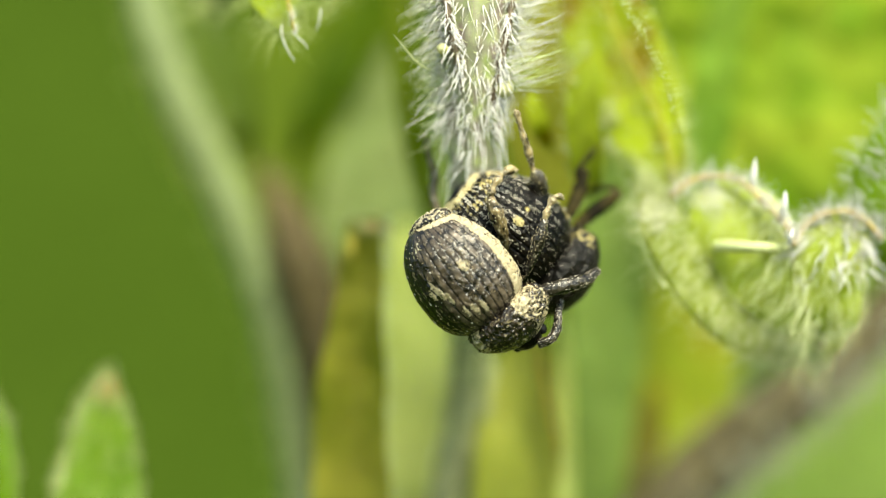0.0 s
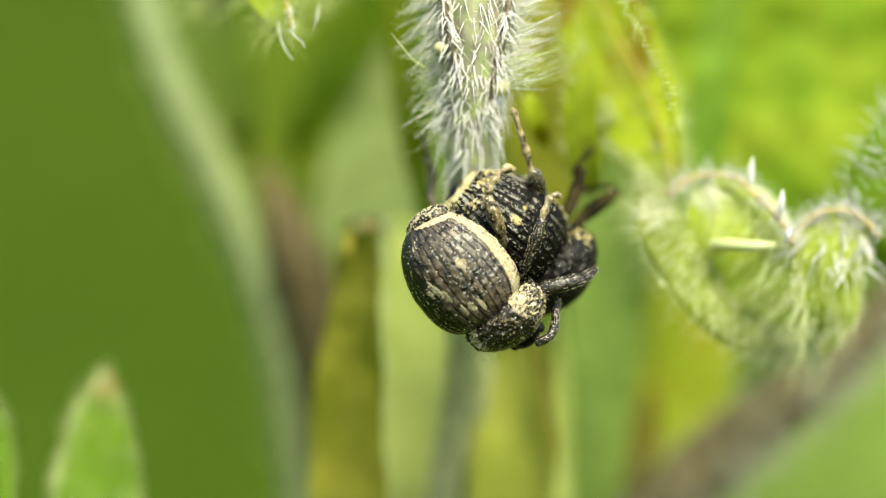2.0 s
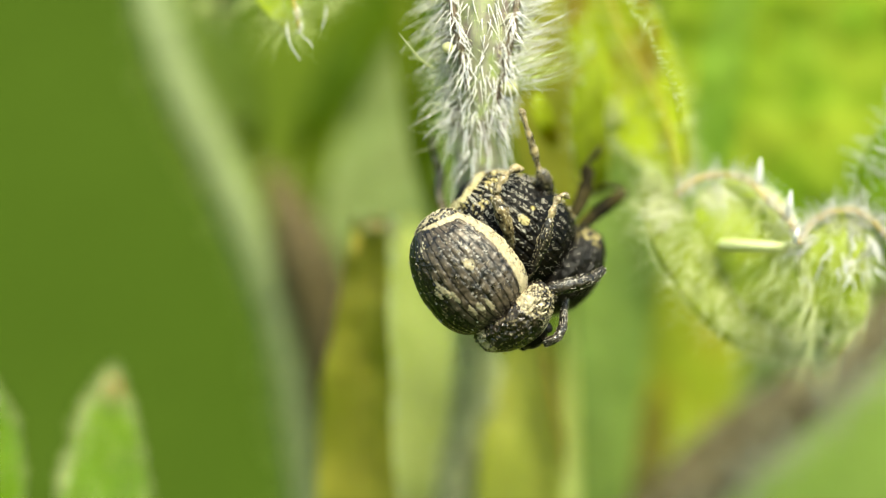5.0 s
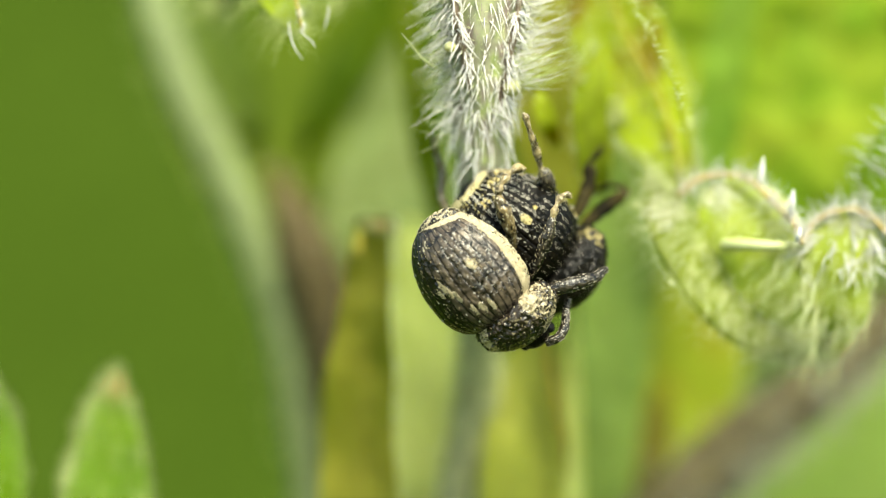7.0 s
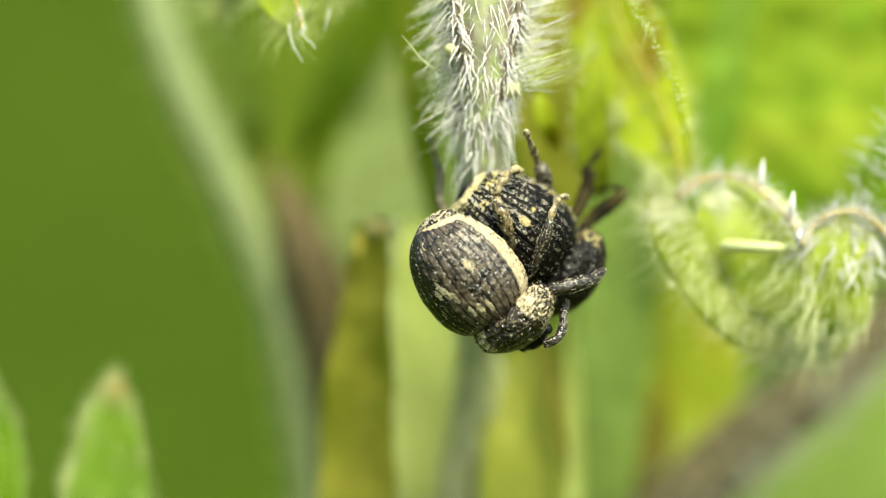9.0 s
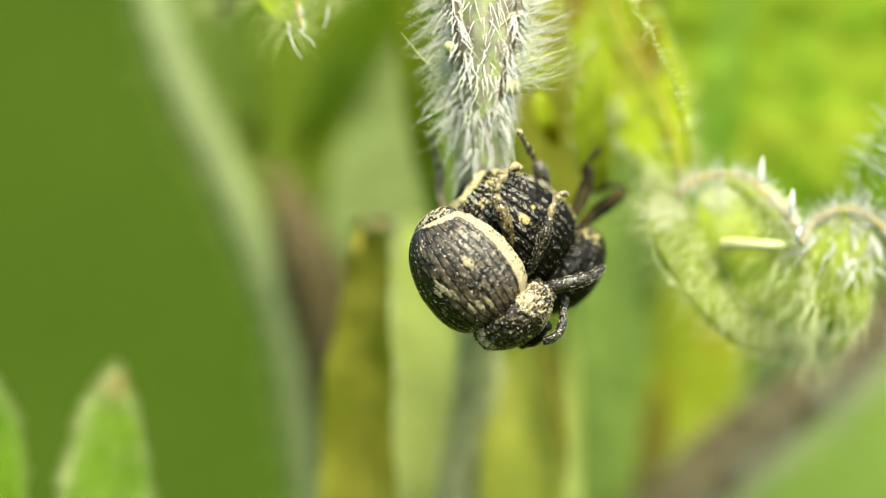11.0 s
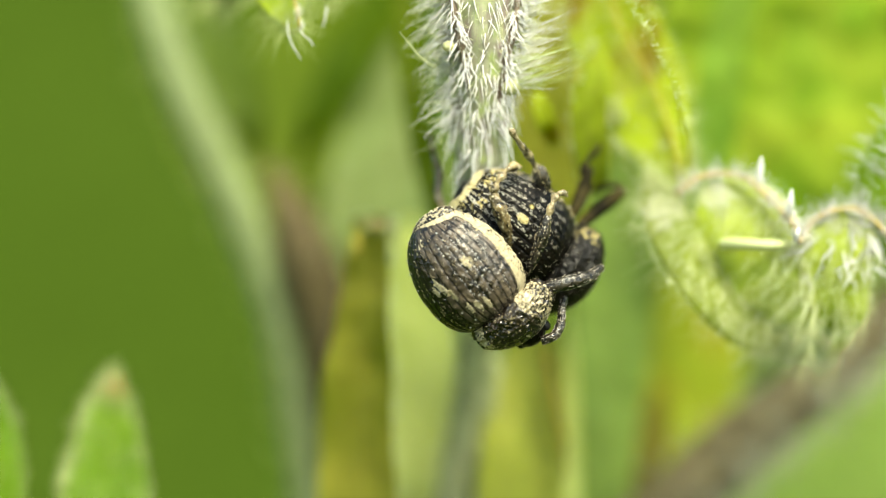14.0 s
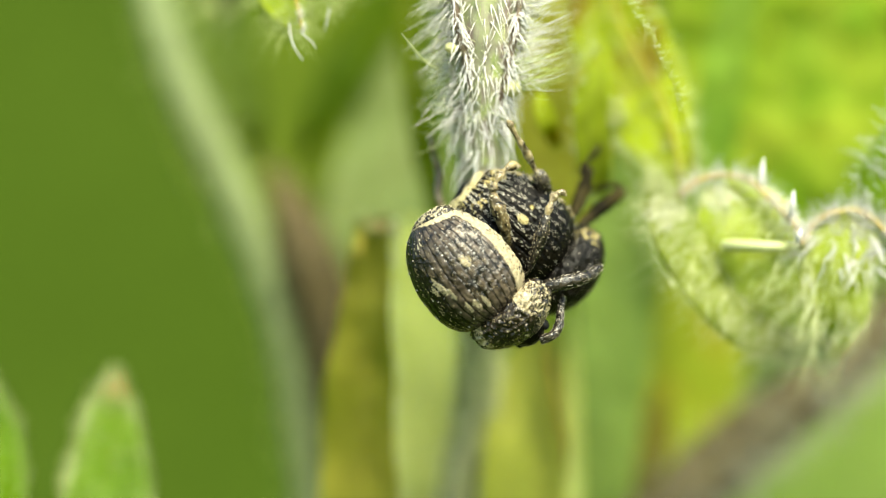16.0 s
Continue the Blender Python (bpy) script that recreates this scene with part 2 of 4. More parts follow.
def spline(points, n):
    """n points on a smooth curve through the points given (of any width)."""
    p = np.array(points, float)
    h = np.maximum(np.linalg.norm(np.diff(p[:, :3], axis=0), axis=1), 1e-6)[:, None]
    d = np.diff(p, axis=0) / h
    slope = np.vstack([d[:1], (d[:-1] * h[1:] + d[1:] * h[:-1]) / (h[:-1] + h[1:]), d[-1:]])
    out = []
    for s in np.linspace(0, len(p) - 1, n):
        i = min(int(s), len(p) - 2)
        t = s - i
        a, b = slope[i] * h[i], slope[i + 1] * h[i]
        out.append(p[i] * (2 * t ** 3 - 3 * t ** 2 + 1) + a * (t ** 3 - 2 * t ** 2 + t) + p[i + 1] * (3 * t ** 2 - 2 * t ** 3) + b * (t ** 3 - t ** 2))
    return np.array(out)


def unit(v):
    v = np.asarray(v, float)
    return v / np.maximum(np.linalg.norm(v, axis=-1, keepdims=True), 1e-9)


def rough(p, size, amount):
    """Smooth noise at each point."""
    return np.array([noise.noise(Vector(q) / size) for q in p]) * amount


def tube(points, n=20, sides=12, ribs=0, rib=0.0, lumps=0.0, lump_size=0.5, flat=1.0):
    """A tapered round rod along (x, y, z, radius); ribs: ridges that run along it; flat: thickness against width."""
    c = spline(points, n)
    c[:, 3] = np.maximum(c[:, 3], 0.004)
    tan = unit(np.gradient(c[:, :3], axis=0))
    up = np.array((0.0, -1.0, 0.0)) if abs(tan[0][1]) < 0.9 else np.array((1.0, 0.0, 0.0))
    verts, uvs, normals = [], [], []
    length = np.concatenate([[0], np.cumsum(np.linalg.norm(np.diff(c[:, :3], axis=0), axis=1))])
    for i in range(n):
        up = unit(up - tan[i] * (up @ tan[i]))
        side = np.cross(tan[i], up)
        a = np.linspace(0, 2 * math.pi, sides, endpoint=False)
        r = c[i, 3] * (1 + rib * np.cos(ribs * a))
        ring = np.outer(np.cos(a) * r * flat, up) + np.outer(np.sin(a) * r, side)
        if lumps:
            ring = ring * (1 + rough(c[i, :3] + ring, lump_size, lumps))[:, None]
        normals.append(unit(ring))
        verts.append(c[i, :3] + ring)
        uvs += [(k / sides, length[i]) for k in range(sides)]
    faces = [(i * sides + k, i * sides + (k + 1) % sides, (i + 1) * sides + (k + 1) % sides, (i + 1) * sides + k)
             for i in range(n - 1) for k in range(sides)]
    verts = np.vstack(verts)
    faces += [tuple(range(sides))[::-1], tuple(range((n - 1) * sides, n * sides))]
    return verts, faces, np.array(uvs), np.vstack(normals)


def blade(points, side, cup=0.2, thick=0.12, ripple=0.06, ripple_size=0.8, n=44, m=14, keel=0.0):
    """A leaf along (x, y, z, half width), spread towards side; cup: how far the margins rise over the midrib."""
    c = spline(points, n)
    c[:, 3] = np.maximum(c[:, 3], 0.02)
    tan = unit(np.gradient(c[:, :3], axis=0))
    s = np.linspace(-1, 1, m)
    side = np.asarray(side, float)
    top, nor, uvs = [], [], []
    for i in range(n):
        sd = unit(side - tan[i] * (side @ tan[i]))
        nr = np.cross(sd, tan[i])
        nr = nr if nr[1] < 0 else -nr
        w = c[i, 3]
        row = c[i, :3] + np.outer(s * w, sd) + np.outer(cup * w * s ** 2 - keel * w * np.exp(-(s / 0.12) ** 2), nr)
        row = row + np.outer(rough(row, ripple_size, ripple), nr)
        top.append(row)
        nor.append(unit(nr[None] - np.outer(2 * cup * s, sd)))
        uvs += [((k / (m - 1)), i / (n - 1)) for k in range(m)]
    top, nor = np.vstack(top), np.vstack(nor)
    edge = np.tile(1 - 0.85 * np.abs(s) ** 3, n)[:, None]
    bottom = top - nor * thick * edge
    q = n * m
    faces = []
    for i in range(n - 1):
        for k in range(m - 1):
            a = i * m + k
            faces += [(a, a + 1, a + m + 1, a + m), (q + a, q + a + m, q + a + m + 1, q + a + 1)]
        a, b = i * m, i * m + m - 1
        faces += [(a, a + m, q + a + m, q + a), (b, q + b, q + b + m, b + m)]
    for k in range(m - 1):
        a, b = k, (n - 1) * m + k
        faces += [(a, q + a, q + a + 1, a + 1), (b, b + 1, q + b + 1, q + b)]
    return np.vstack([top, bottom]), faces, np.array(uvs + uvs), nor


def hair_geo(roots, ways, bends, lengths, radii, steps=5):
    """Curved, tapered hairs, three-sided, all in one mesh."""
    n = len(roots)
    s = np.linspace(0, 1, steps)
    line = roots[:, None] + (ways[:, None] * s[None, :, None] + bends[:, None] * (s ** 2)[None, :, None]) * lengths[:, None, None]
    tan = unit(np.gradient(line, axis=1))
    a = unit(np.cross(tan, np.array((0.31, 0.9, 0.3))))
    b = np.cross(tan, a)
    r = radii[:, None] * (1 - 0.92 * s ** 1.4)[None]
    rings = np.stack([line + r[..., None] * (math.cos(w) * a + math.sin(w) * b) for w in (0, 2.094, 4.189)], axis=2)
    idx = np.arange(n * steps * 3).reshape(n, steps, 3)
    quads = []
    for k in range(3):
        j = (k + 1) % 3
        quads.append(np.stack([idx[:, :-1, k], idx[:, :-1, j], idx[:, 1:, j], idx[:, 1:, k]], axis=-1).reshape(-1, 4))
    return rings.reshape(-1, 3), np.vstack(quads).tolist(), None


rng = np.random.default_rng(7)


def fur(geo, count, length, radius, lean=(0, 0, -0.5), lean_by=0.5, spread=0.35, curl=0.4, facing=None, where=None, droop=None, wild=0.8):
    """Hairs on a tube or blade: they stand out from the skin, lean, and curl towards droop. where: a test on (uv, points)."""
    pts, nor, uvs = geo[0][:len(geo[3])], geo[3], geo[2][:len(geo[3])]
    ok = np.ones(len(pts), bool)
    if facing is not None:
        ok &= nor @ unit(facing) > -0.25
    if where is not None:
        ok &= where(uvs, pts)
    pick = rng.choice(np.flatnonzero(ok), count)
    step = np.median(np.linalg.norm(np.diff(pts, axis=0), axis=1))
    jig = rng.normal(0, 1, (count, 3))
    nr = nor[pick]
    jig -= nr * np.sum(jig * nr, axis=1, keepdims=True)
    roots = pts[pick] + jig * step * 0.5 - nr * 0.02
    ways = unit(nr + np.array(lean) * lean_by + rng.normal(0, spread, (count, 3)))
    bends = unit(np.array(lean if droop is None else droop) + rng.normal(0, wild, (count, 3))) * curl * rng.uniform(0.3, 1.0, (count, 1))
    lengths = length * rng.uniform(0.45, 1.1, count)
    return hair_geo(roots, ways, bends, lengths, radius * rng.uniform(0.7, 1.2, count))


def edge_fur(geo, m, side, count, length, radius, out, spread=0.35, lean=(0, 0, -0.3), curl=0.4, along=(0.0, 1.0)):
    """Hairs along one margin of a blade that is m points across."""
    rows = geo[0][:len(geo[3])].reshape(-1, m, 3)
    line = rows[:, 0 if side < 0 else -1]
    f = rng.uniform(along[0], along[1], count) * (len(line) - 1.001)
    i = f.astype(int)
    roots = line[i] + (line[i + 1] - line[i]) * (f - i)[:, None]
    ways = unit(np.array(out, float) + rng.normal(0, spread, (count, 3)))
    bends = unit(np.array(lean) + rng.normal(0, 0.8, (count, 3))) * curl * rng.uniform(0.2, 1.0, (count, 1))
    return hair_geo(roots, ways, bends, length * rng.uniform(0.4, 1.1, count), radius * rng.uniform(0.7, 1.2, count))


def leaf_thing(name, label, points, side, mat, group="", furs=(), hair_mat=None, rib=True, **shape):
    ob = thing(name, points[0][:3], label, "leaf", group)
    geo = blade(points, side, **shape)
    part("blade", geo, mat, ob)
    if rib:
        rows = geo[0][:len(geo[3])].reshape(-1, shape.get("m", 14), 3)
        mid = (rows[:, rows.shape[1] // 2] + rows[:, rows.shape[1] // 2 - 1]) / 2
        wide = np.linalg.norm(rows[:, -1] - rows[:, 0], axis=1)
        line = [(*p, max(0.010, 0.014 * w)) for p, w in zip(mid[1:-1:3], wide[1:-1:3])]
        rod = tube(line, n=30, sides=8, lumps=0.15)
        part("midrib", (rod[0], rod[1], np.tile((0.5, 0.5), (len(rod[0]), 1))), mat, ob)
    for f in furs:
        f, mat = f if isinstance(f, tuple) else (f, hair_mat or HAIR_GREEN)
        part("hairs", f(geo), mat, ob, kind="stuff")
    return ob


def stem_thing(name, label, points, mat, furs=(), hair_mat=None, group="stems", **shape):
    ob = thing(name, points[0][:3], label, "stem", group)
    geo = tube(points, **shape)
    part("stalk", geo, mat, ob)
    for f in furs:
        part("hairs", f(geo), hair_mat or HAIR_WHITE, ob, kind="stuff")
    return ob


# ---- the ground: a meadow that rises as a bank behind the plant ----
def build_ground():
    ys = [-60, -20, -5, -1, -0.2, 0.1, 0.3, 0.45, 0.6, 0.8, 1.0, 1.3, 1.7, 2.2, 3, 6, 15, 60]
    xs = [-60, -15, -5, -2, -1, -0.6, -0.3, 0, 0.3, 0.6, 1, 2, 5, 15, 60]
    verts, faces = [], []
    for y in ys:
        for x in xs:
            rise = 1.1 * max(0.0, min(1.0, (y - 0.28) / 1.6)) ** 1.1
            z = rise + (0.02 * noise.noise(Vector((x * 3, y * 3, 0))) if y > 0.2 else 0)
            verts.append((x / MM, y / MM, (z - LIFT) / MM))
    k = len(xs)
    for i in range(len(ys) - 1):
        for j in range(k - 1):
            a = i * k + j
            faces.append((a, a + 1, a + k + 1, a + k))
    ob = part("ground", (np.array(verts), faces, None), GROUND)
    tagged(ob, "sunlit green meadow ground rising as a bank", "ground", kind="structure")


build_ground()
SOIL = -150.0


def build_main_stem():
    pts = [(-1.6, 20, SOIL - 2, 1.0), (-1.2, 14, -60, 0.8), (-0.2, 9.4, -14, 0.55), (0.12, 8.7, -8.2, 0.46), (0.38, 8.3, -5.9, 0.44), (0.78, 7.4, -3.4, 0.42), (0.84, 5.8, -1.7, 0.40),
           (0.83, 3.40, -0.11, 0.46), (0.82, 1.30, 1.70, 0.5), (0.84, 0.90, 3.12, 0.62), (0.88, 0.70, 4.54, 0.8), (0.93, 0.70, 5.97, 0.88),
           (0.96, 0.90, 6.83, 0.85), (1.6, 1.6, 8.4, 0.7), (3.4, 3, 9.8, 0.5), (6.5, 5, 10.4, 0.36), (10, 7, 10, 0.2)]
    zone = lambda uv, p: (p[:, 2] > 2.7) & (p[:, 2] < 6.8)
    low = lambda uv, p: (p[:, 2] > 0.6) & (p[:, 2] < 3.2)
    left = lambda uv, p: (p[:, 2] > 2.6) & (p[:, 2] < 6.8) & (p[:, 0] < 0.45)
    right = lambda uv, p: (p[:, 2] > 3.4) & (p[:, 2] < 6.8) & (p[:, 0] > 1.35)
    sides = lambda uv, p: (p[:, 2] > 2.4) & (p[:, 2] < 6.8) & (np.abs(p[:, 0] - 0.87) > 0.62)
    tuft = lambda uv, p: (p[:, 2] > 3.2) & (p[:, 2] < 3.9) & (p[:, 0] > 1.2)
    toward = (0, -1, 0)
    ob = thing("hairy_stem", pts[0][:3], "grey-green ribbed plant stem covered in white hairs", "stem", "stems")
    skin = tube(pts, n=130, sides=36, ribs=5, rib=0.08, lumps=0.10)
    part("stalk", skin, STEM_MAIN, ob)
    for mat, hairs in (
            (HAIR_WHITE, fur(skin, 220, 0.54, 0.018, lean=(-0.9, -0.25, 0.0), lean_by=0.9, spread=0.32, curl=1.3, facing=toward, where=left, droop=(-0.25, 0, -1.0), wild=0.3)),
            (HAIR_WHITE, fur(skin, 200, 0.82, 0.014, lean=(0.9, -0.2, -0.2), lean_by=0.9, spread=0.28, curl=0.9, facing=toward, where=right, droop=(0.3, 0, 0.9), wild=0.4)),
            (HAIR_WHITE, fur(skin, 420, 0.38, 0.014, lean=(0.0, -0.1, -0.9), lean_by=0.9, spread=0.38, curl=1.3, facing=toward, where=zone, droop=(0.0, 0.2, -1.0), wild=0.45)),
            (HAIR_GREEN, fur(skin, 420, 0.34, 0.006, lean=(0.0, 0, -0.4), lean_by=0.6, spread=0.5, curl=0.7, facing=toward, where=zone)),
            (HAIR_GREEN, fur(skin, 800, 0.85, 0.006, lean=(0.0, 0.6, -0.2), lean_by=0.4, spread=0.35, curl=0.5, where=sides)),
            (HAIR_SOFT, fur(skin, 34, 1.6, 0.010, lean=(1.0, 0.1, 0.35), lean_by=2.0, spread=0.18, curl=0.25, facing=toward, where=tuft, droop=(0.5, 0, 0.8), wild=0.3)),
            (HAIR_WHITE, fur(skin, 110, 0.60, 0.013, lean=(0, -0.05, -1), lean_by=3.0, spread=0.18, curl=0.5, facing=toward, where=low, droop=(0, 0.3, -1), wild=0.4)),
            (HAIR_GREEN, fur(skin, 1500, 0.45, 0.014, lean=(0, 0, -1), lean_by=1.0, spread=0.3, curl=0.3, facing=toward, where=lambda uv, p: (p[:, 2] > -9) & (p[:, 2] < 0.0)))):
        part("hairs", hairs, mat, ob, kind="stuff")
    for path in ([(0.19, 0.00, 6.13, 0.085), (0.28, 0.00, 4.84, 0.085), (0.50, 0.20, 3.79, 0.08), (0.64, 0.55, 2.87, 0.06), (0.72, 0.85, 1.69, 0.05)],
                 [(1.78, 0.15, 6.15, 0.08), (1.53, 0.10, 4.73, 0.09), (1.29, 0.30, 3.56, 0.08), (1.12, 0.65, 2.57, 0.05)]):
        g = tube(path, n=40, sides=10, lumps=0.6, lump_size=0.16)
        rib = part("rib", g, RIB, ob, "purple-brown rib")
        part("hairs", fur(g, 105, 0.42, 0.021, lean=(0.15, -0.3, -0.7), lean_by=1.1, spread=0.4, curl=1.0, facing=toward, droop=(0.1, 0.2, -1), wild=0.4), HAIR_WHITE, rib, kind="stuff")
    for name, spot, size in (("speck", (0.15, 0.00, 4.21), 0.115), ("speck", (1.44, 0.35, 3.39), 0.2)):
        egg = thing(name, spot, "pale yellow-green rounded speck caught in the stem hairs", "speck")
        part("drop", tube([(spot[0] - size, spot[1], spot[2] + 0.05, 0.02), (spot[0] - size * 0.7, spot[1], spot[2] + 0.03, size * 0.7), (spot[0], spot[1], spot[2], size),
                           (spot[0] + size * 0.7, spot[1], spot[2] - 0.04, size * 0.7), (spot[0] + size, spot[1], spot[2] - 0.06, 0.02)], n=16, sides=14, lumps=0.1), EGG, egg)


def build_back_stems():
    stem_thing("pale_hairy_stem", "pale grey-green hairy stem standing behind", [(2, 24, SOIL - 2, 1.2), (0.5, 20, -70, 1.1), (-3.05, 12.60, -8.16, 0.496), (-3.39, 12.60, -6.41, 0.482), (-3.64, 12.60, -4.37, 0.496), (-3.97, 12.60, -2.61, 0.511),
               (-4.58, 12.60, -0.57, 0.526), (-5.49, 12.60, 1.62, 0.526), (-6.41, 12.60, 3.52, 0.526), (-7.26, 13.00, 5.60, 0.499), (-7.83, 13.50, 7.42, 0.474), (-10.5, 16, 16, 0.3)], STEM_PALE, n=70, sides=18, lumps=0.1,
               furs=[lambda g: fur(g, 700, 0.8, 0.010, lean=(-0.5, 0, -0.3), lean_by=0.4, where=lambda uv, p: p[:, 2] > -9)], hair_mat=HAIR_SOFT)
    stem_thing("brown_stem", "purple-brown withered stem behind the pale stem", [(1.5, 30, SOIL - 2, 1.3), (0.5, 24, -60, 1.2), (-1.94, 12.00, -8.09, 0.810), (-2.23, 12.00, -5.48, 0.810), (-2.63, 12.00, -2.88, 0.810), (-3.04, 12.00, -1.43, 0.781),
               (-3.46, 12.00, -0.13, 0.723), (-3.92, 12.40, 1.03, 0.495), (-4.47, 13.00, 2.22, 0.118)], STEM_BROWN, n=50, sides=14, lumps=0.1,
               furs=[lambda g: fur(g, 120, 0.4, 0.008, where=lambda uv, p: p[:, 2] > -7)], hair_mat=HAIR_GREEN)
    stem_thing("brown_stem", "brownish grey stem leaning across behind", [(2, 22, SOIL - 2, 1.3), (0, 18, -60, 1.2), (3.93, 11.00, -10.52, 0.940), (4.74, 10.40, -7.60, 0.931), (6.05, 10.40, -6.26, 0.846), (7.07, 10.40, -5.22, 0.804),
               (8.11, 10.20, -4.32, 0.759), (9.21, 10.00, -3.41, 0.701), (10.31, 10.00, -2.51, 0.631), (11.27, 10.00, -1.50, 0.561), (12.84, 10.00, 0.29, 0.420)], STEM_GREY, n=60, sides=18, lumps=0.1,
               furs=[lambda g: fur(g, 260, 0.8, 0.012, lean=(-0.6, 0, 0.5), lean_by=1.0, where=lambda uv, p: p[:, 2] > -9), lambda g: fur(g, 1300, 0.9, 0.014, lean=(0.7, 0, -0.6), lean_by=1.2, where=lambda uv, p: p[:, 2] > -9)], hair_mat=HAIR_GREY)


def build_back_leaves():
    L = leaf_thing
    # large blurred leaves
    L("broad_leaf", "mid green leaf arching behind the stems", [(-6, 28, 22, 1), (-5.11, 25.00, 9.93, 2.9), (-4.64, 23.00, 5.44, 3.8), (-4.02, 21.00, 1.83, 2.6), (-3.32, 20.00, -0.63, 0.3)],
      (1, -0.1, 0), LEAF_MID, "leaves", ripple=0.3)
    L("soft_leaf", "soft green leaf arching behind the hanging leaf tip", [(-8.08, 15.00, 9.10, 0.303), (-6.77, 14.00, 6.88, 0.716), (-5.91, 13.50, 5.34, 0.814), (-5.29, 13.20, 3.99, 0.678), (-4.94, 13.50, 2.83, 0.326), (-4.80, 14.00, 2.10, 0.060)],
      (1, 0.2, 0.2), LEAF_HAZE, "leaves", ripple=0.2)
    L("dark_leaf", "dark green leaf hanging behind the hairy stem", [(0.25, 16.00, 10.16, 0.230), (-1.12, 15.00, 7.43, 0.636), (-1.94, 14.50, 5.88, 0.721), (-2.71, 14.00, 4.34, 0.656), (-3.34, 14.00, 3.22, 0.388), (-3.97, 14.50, 2.12, 0.060)],
      (1, -0.1, 0.3), LEAF_DARK, "leaves", ripple=0.15)
    L("narrow_leaf", "narrow dark green leaf beside the hairy stem", [(-0.85, 7.00, 7.48, 0.38), (-0.75, 7.00, 5.35, 0.4), (-0.56, 7.00, 3.21, 0.34), (-0.21, 7.20, 1.22, 0.22), (0.22, 7.50, -0.26, 0.1)],
      (1, 0.1, 0), LEAF_MID, "leaves")
    L("pale_leaf", "pale grey-green leaf far behind the beetles", [(2, 22, -60, 1.5), (-0.65, 13.50, -8.27, 1.8), (-0.80, 13.50, -3.83, 2.1), (-1.40, 14.00, 0.91, 1.8), (-1.38, 14.50, 3.62, 1), (-1.15, 15.00, 5.62, 0.14)],
      (1, 0.1, 0), LEAF_PALE, "leaves", ripple=0.2)
    ob = L("olive_leaf", "olive-yellow leaf with a torn pale brown tip", [(0, 11, -40, 0.5), (-1.82, 6.00, -11.92, 1.180), (-1.82, 6.00, -7.99, 1.207), (-1.85, 6.00, -5.76, 1.102), (-1.87, 5.80, -3.91, 1.019), (-1.81, 5.50, -2.59, 0.884), (-1.71, 5.20, -1.28, 0.673), (-1.62, 5.00, -0.24, 0.567), (-1.58, 4.80, 0.33, 0.514), (-1.55, 4.80, 0.58, 0.488), (-1.54, 4.80, 0.73, 0.411)],
      (1, -0.65, 0), LEAF_OLIVE, "leaves", ripple=0.14, furs=[lambda g: edge_fur(g, 14, 1, 160, 0.35, 0.010, (0.9, -0.2, 0.2), along=(0.3, 1.0)),
      (lambda g: fur(g, 45, 0.35, 0.016, lean=(0.3, 0, 0.7), spread=0.6, where=lambda uv, p: uv[:, 1] > 0.95), HAIR_SOFT)])
    g = tube([(-1.72, 4.70, 0.40, 0.051), (-1.59, 4.70, 0.50, 0.115), (-1.43, 4.60, 0.47, 0.102), (-1.25, 4.60, 0.55, 0.141), (-1.14, 4.60, 0.42, 0.102), (-1.13, 4.70, 0.24, 0.038)], n=36, sides=12, lumps=0.6, lump_size=0.2)
    torn = part("torn_tip", g, MARGIN, ob, "withered pale brown torn tip")
    part("hairs", fur(g, 120, 0.3, 0.014, lean=(0.1, 0, 0.8), lean_by=0.7, spread=0.7), HAIR_SOFT, torn, kind="stuff")
    for path in ([(-1.80, 4.70, 0.42, 0.038), (-1.90, 4.70, 0.22, 0.115), (-1.92, 4.70, -0.04, 0.103), (-1.95, 4.70, -0.27, 0.026)], [(-1.38, 4.70, 0.83, 0.026), (-1.33, 4.60, 0.73, 0.090), (-1.28, 4.60, 0.60, 0.026)]):
        part("brown_shred", tube(path, n=14, sides=10, lumps=0.5, lump_size=0.15), MARGIN_TAN, torn, "dark brown dried shred")
    ob = L("olive_leaf", "upright olive-green leaf with a browned margin below the beetles", [(1, 12, -40, 0.6), (1.86, 6.40, -11.34, 1.056), (1.87, 6.80, -7.70, 1.143), (1.88, 7.00, -5.86, 1.067), (1.93, 7.40, -4.55, 0.994), (2.05, 8.00, -3.38, 0.841), (2.25, 8.60, -2.32, 0.548), (2.43, 9.00, -1.37, 0.110)],
      (1, 0.15, 0), LEAF_YELLOW, "leaves", ripple=0.12)
    part("margin", tube([(2.41, 7.20, -2.13, 0.067), (2.53, 6.90, -2.78, 0.133), (2.68, 6.60, -3.56, 0.146), (2.82, 6.20, -4.46, 0.105), (2.87, 6.00, -5.36, 0.026)], n=24, sides=10, lumps=0.4, lump_size=0.4), MARGIN_BROWN, ob, "browned margin")
    L("broad_leaf", "broad yellow-green leaf behind the beetles", [(3, 18, -40, 1.0), (4.86, 12.00, -8.37, 1.5), (5.09, 12.20, -5.79, 1.8), (5.56, 12.60, -3.20, 2.2), (5.70, 13.40, -0.58, 2), (5.47, 14.20, 1.66, 1.25), (5.24, 15.00, 3.19, 0.3)],
      (1, 0.2, 0), LEAF_BROAD, "leaves", ripple=0.25)
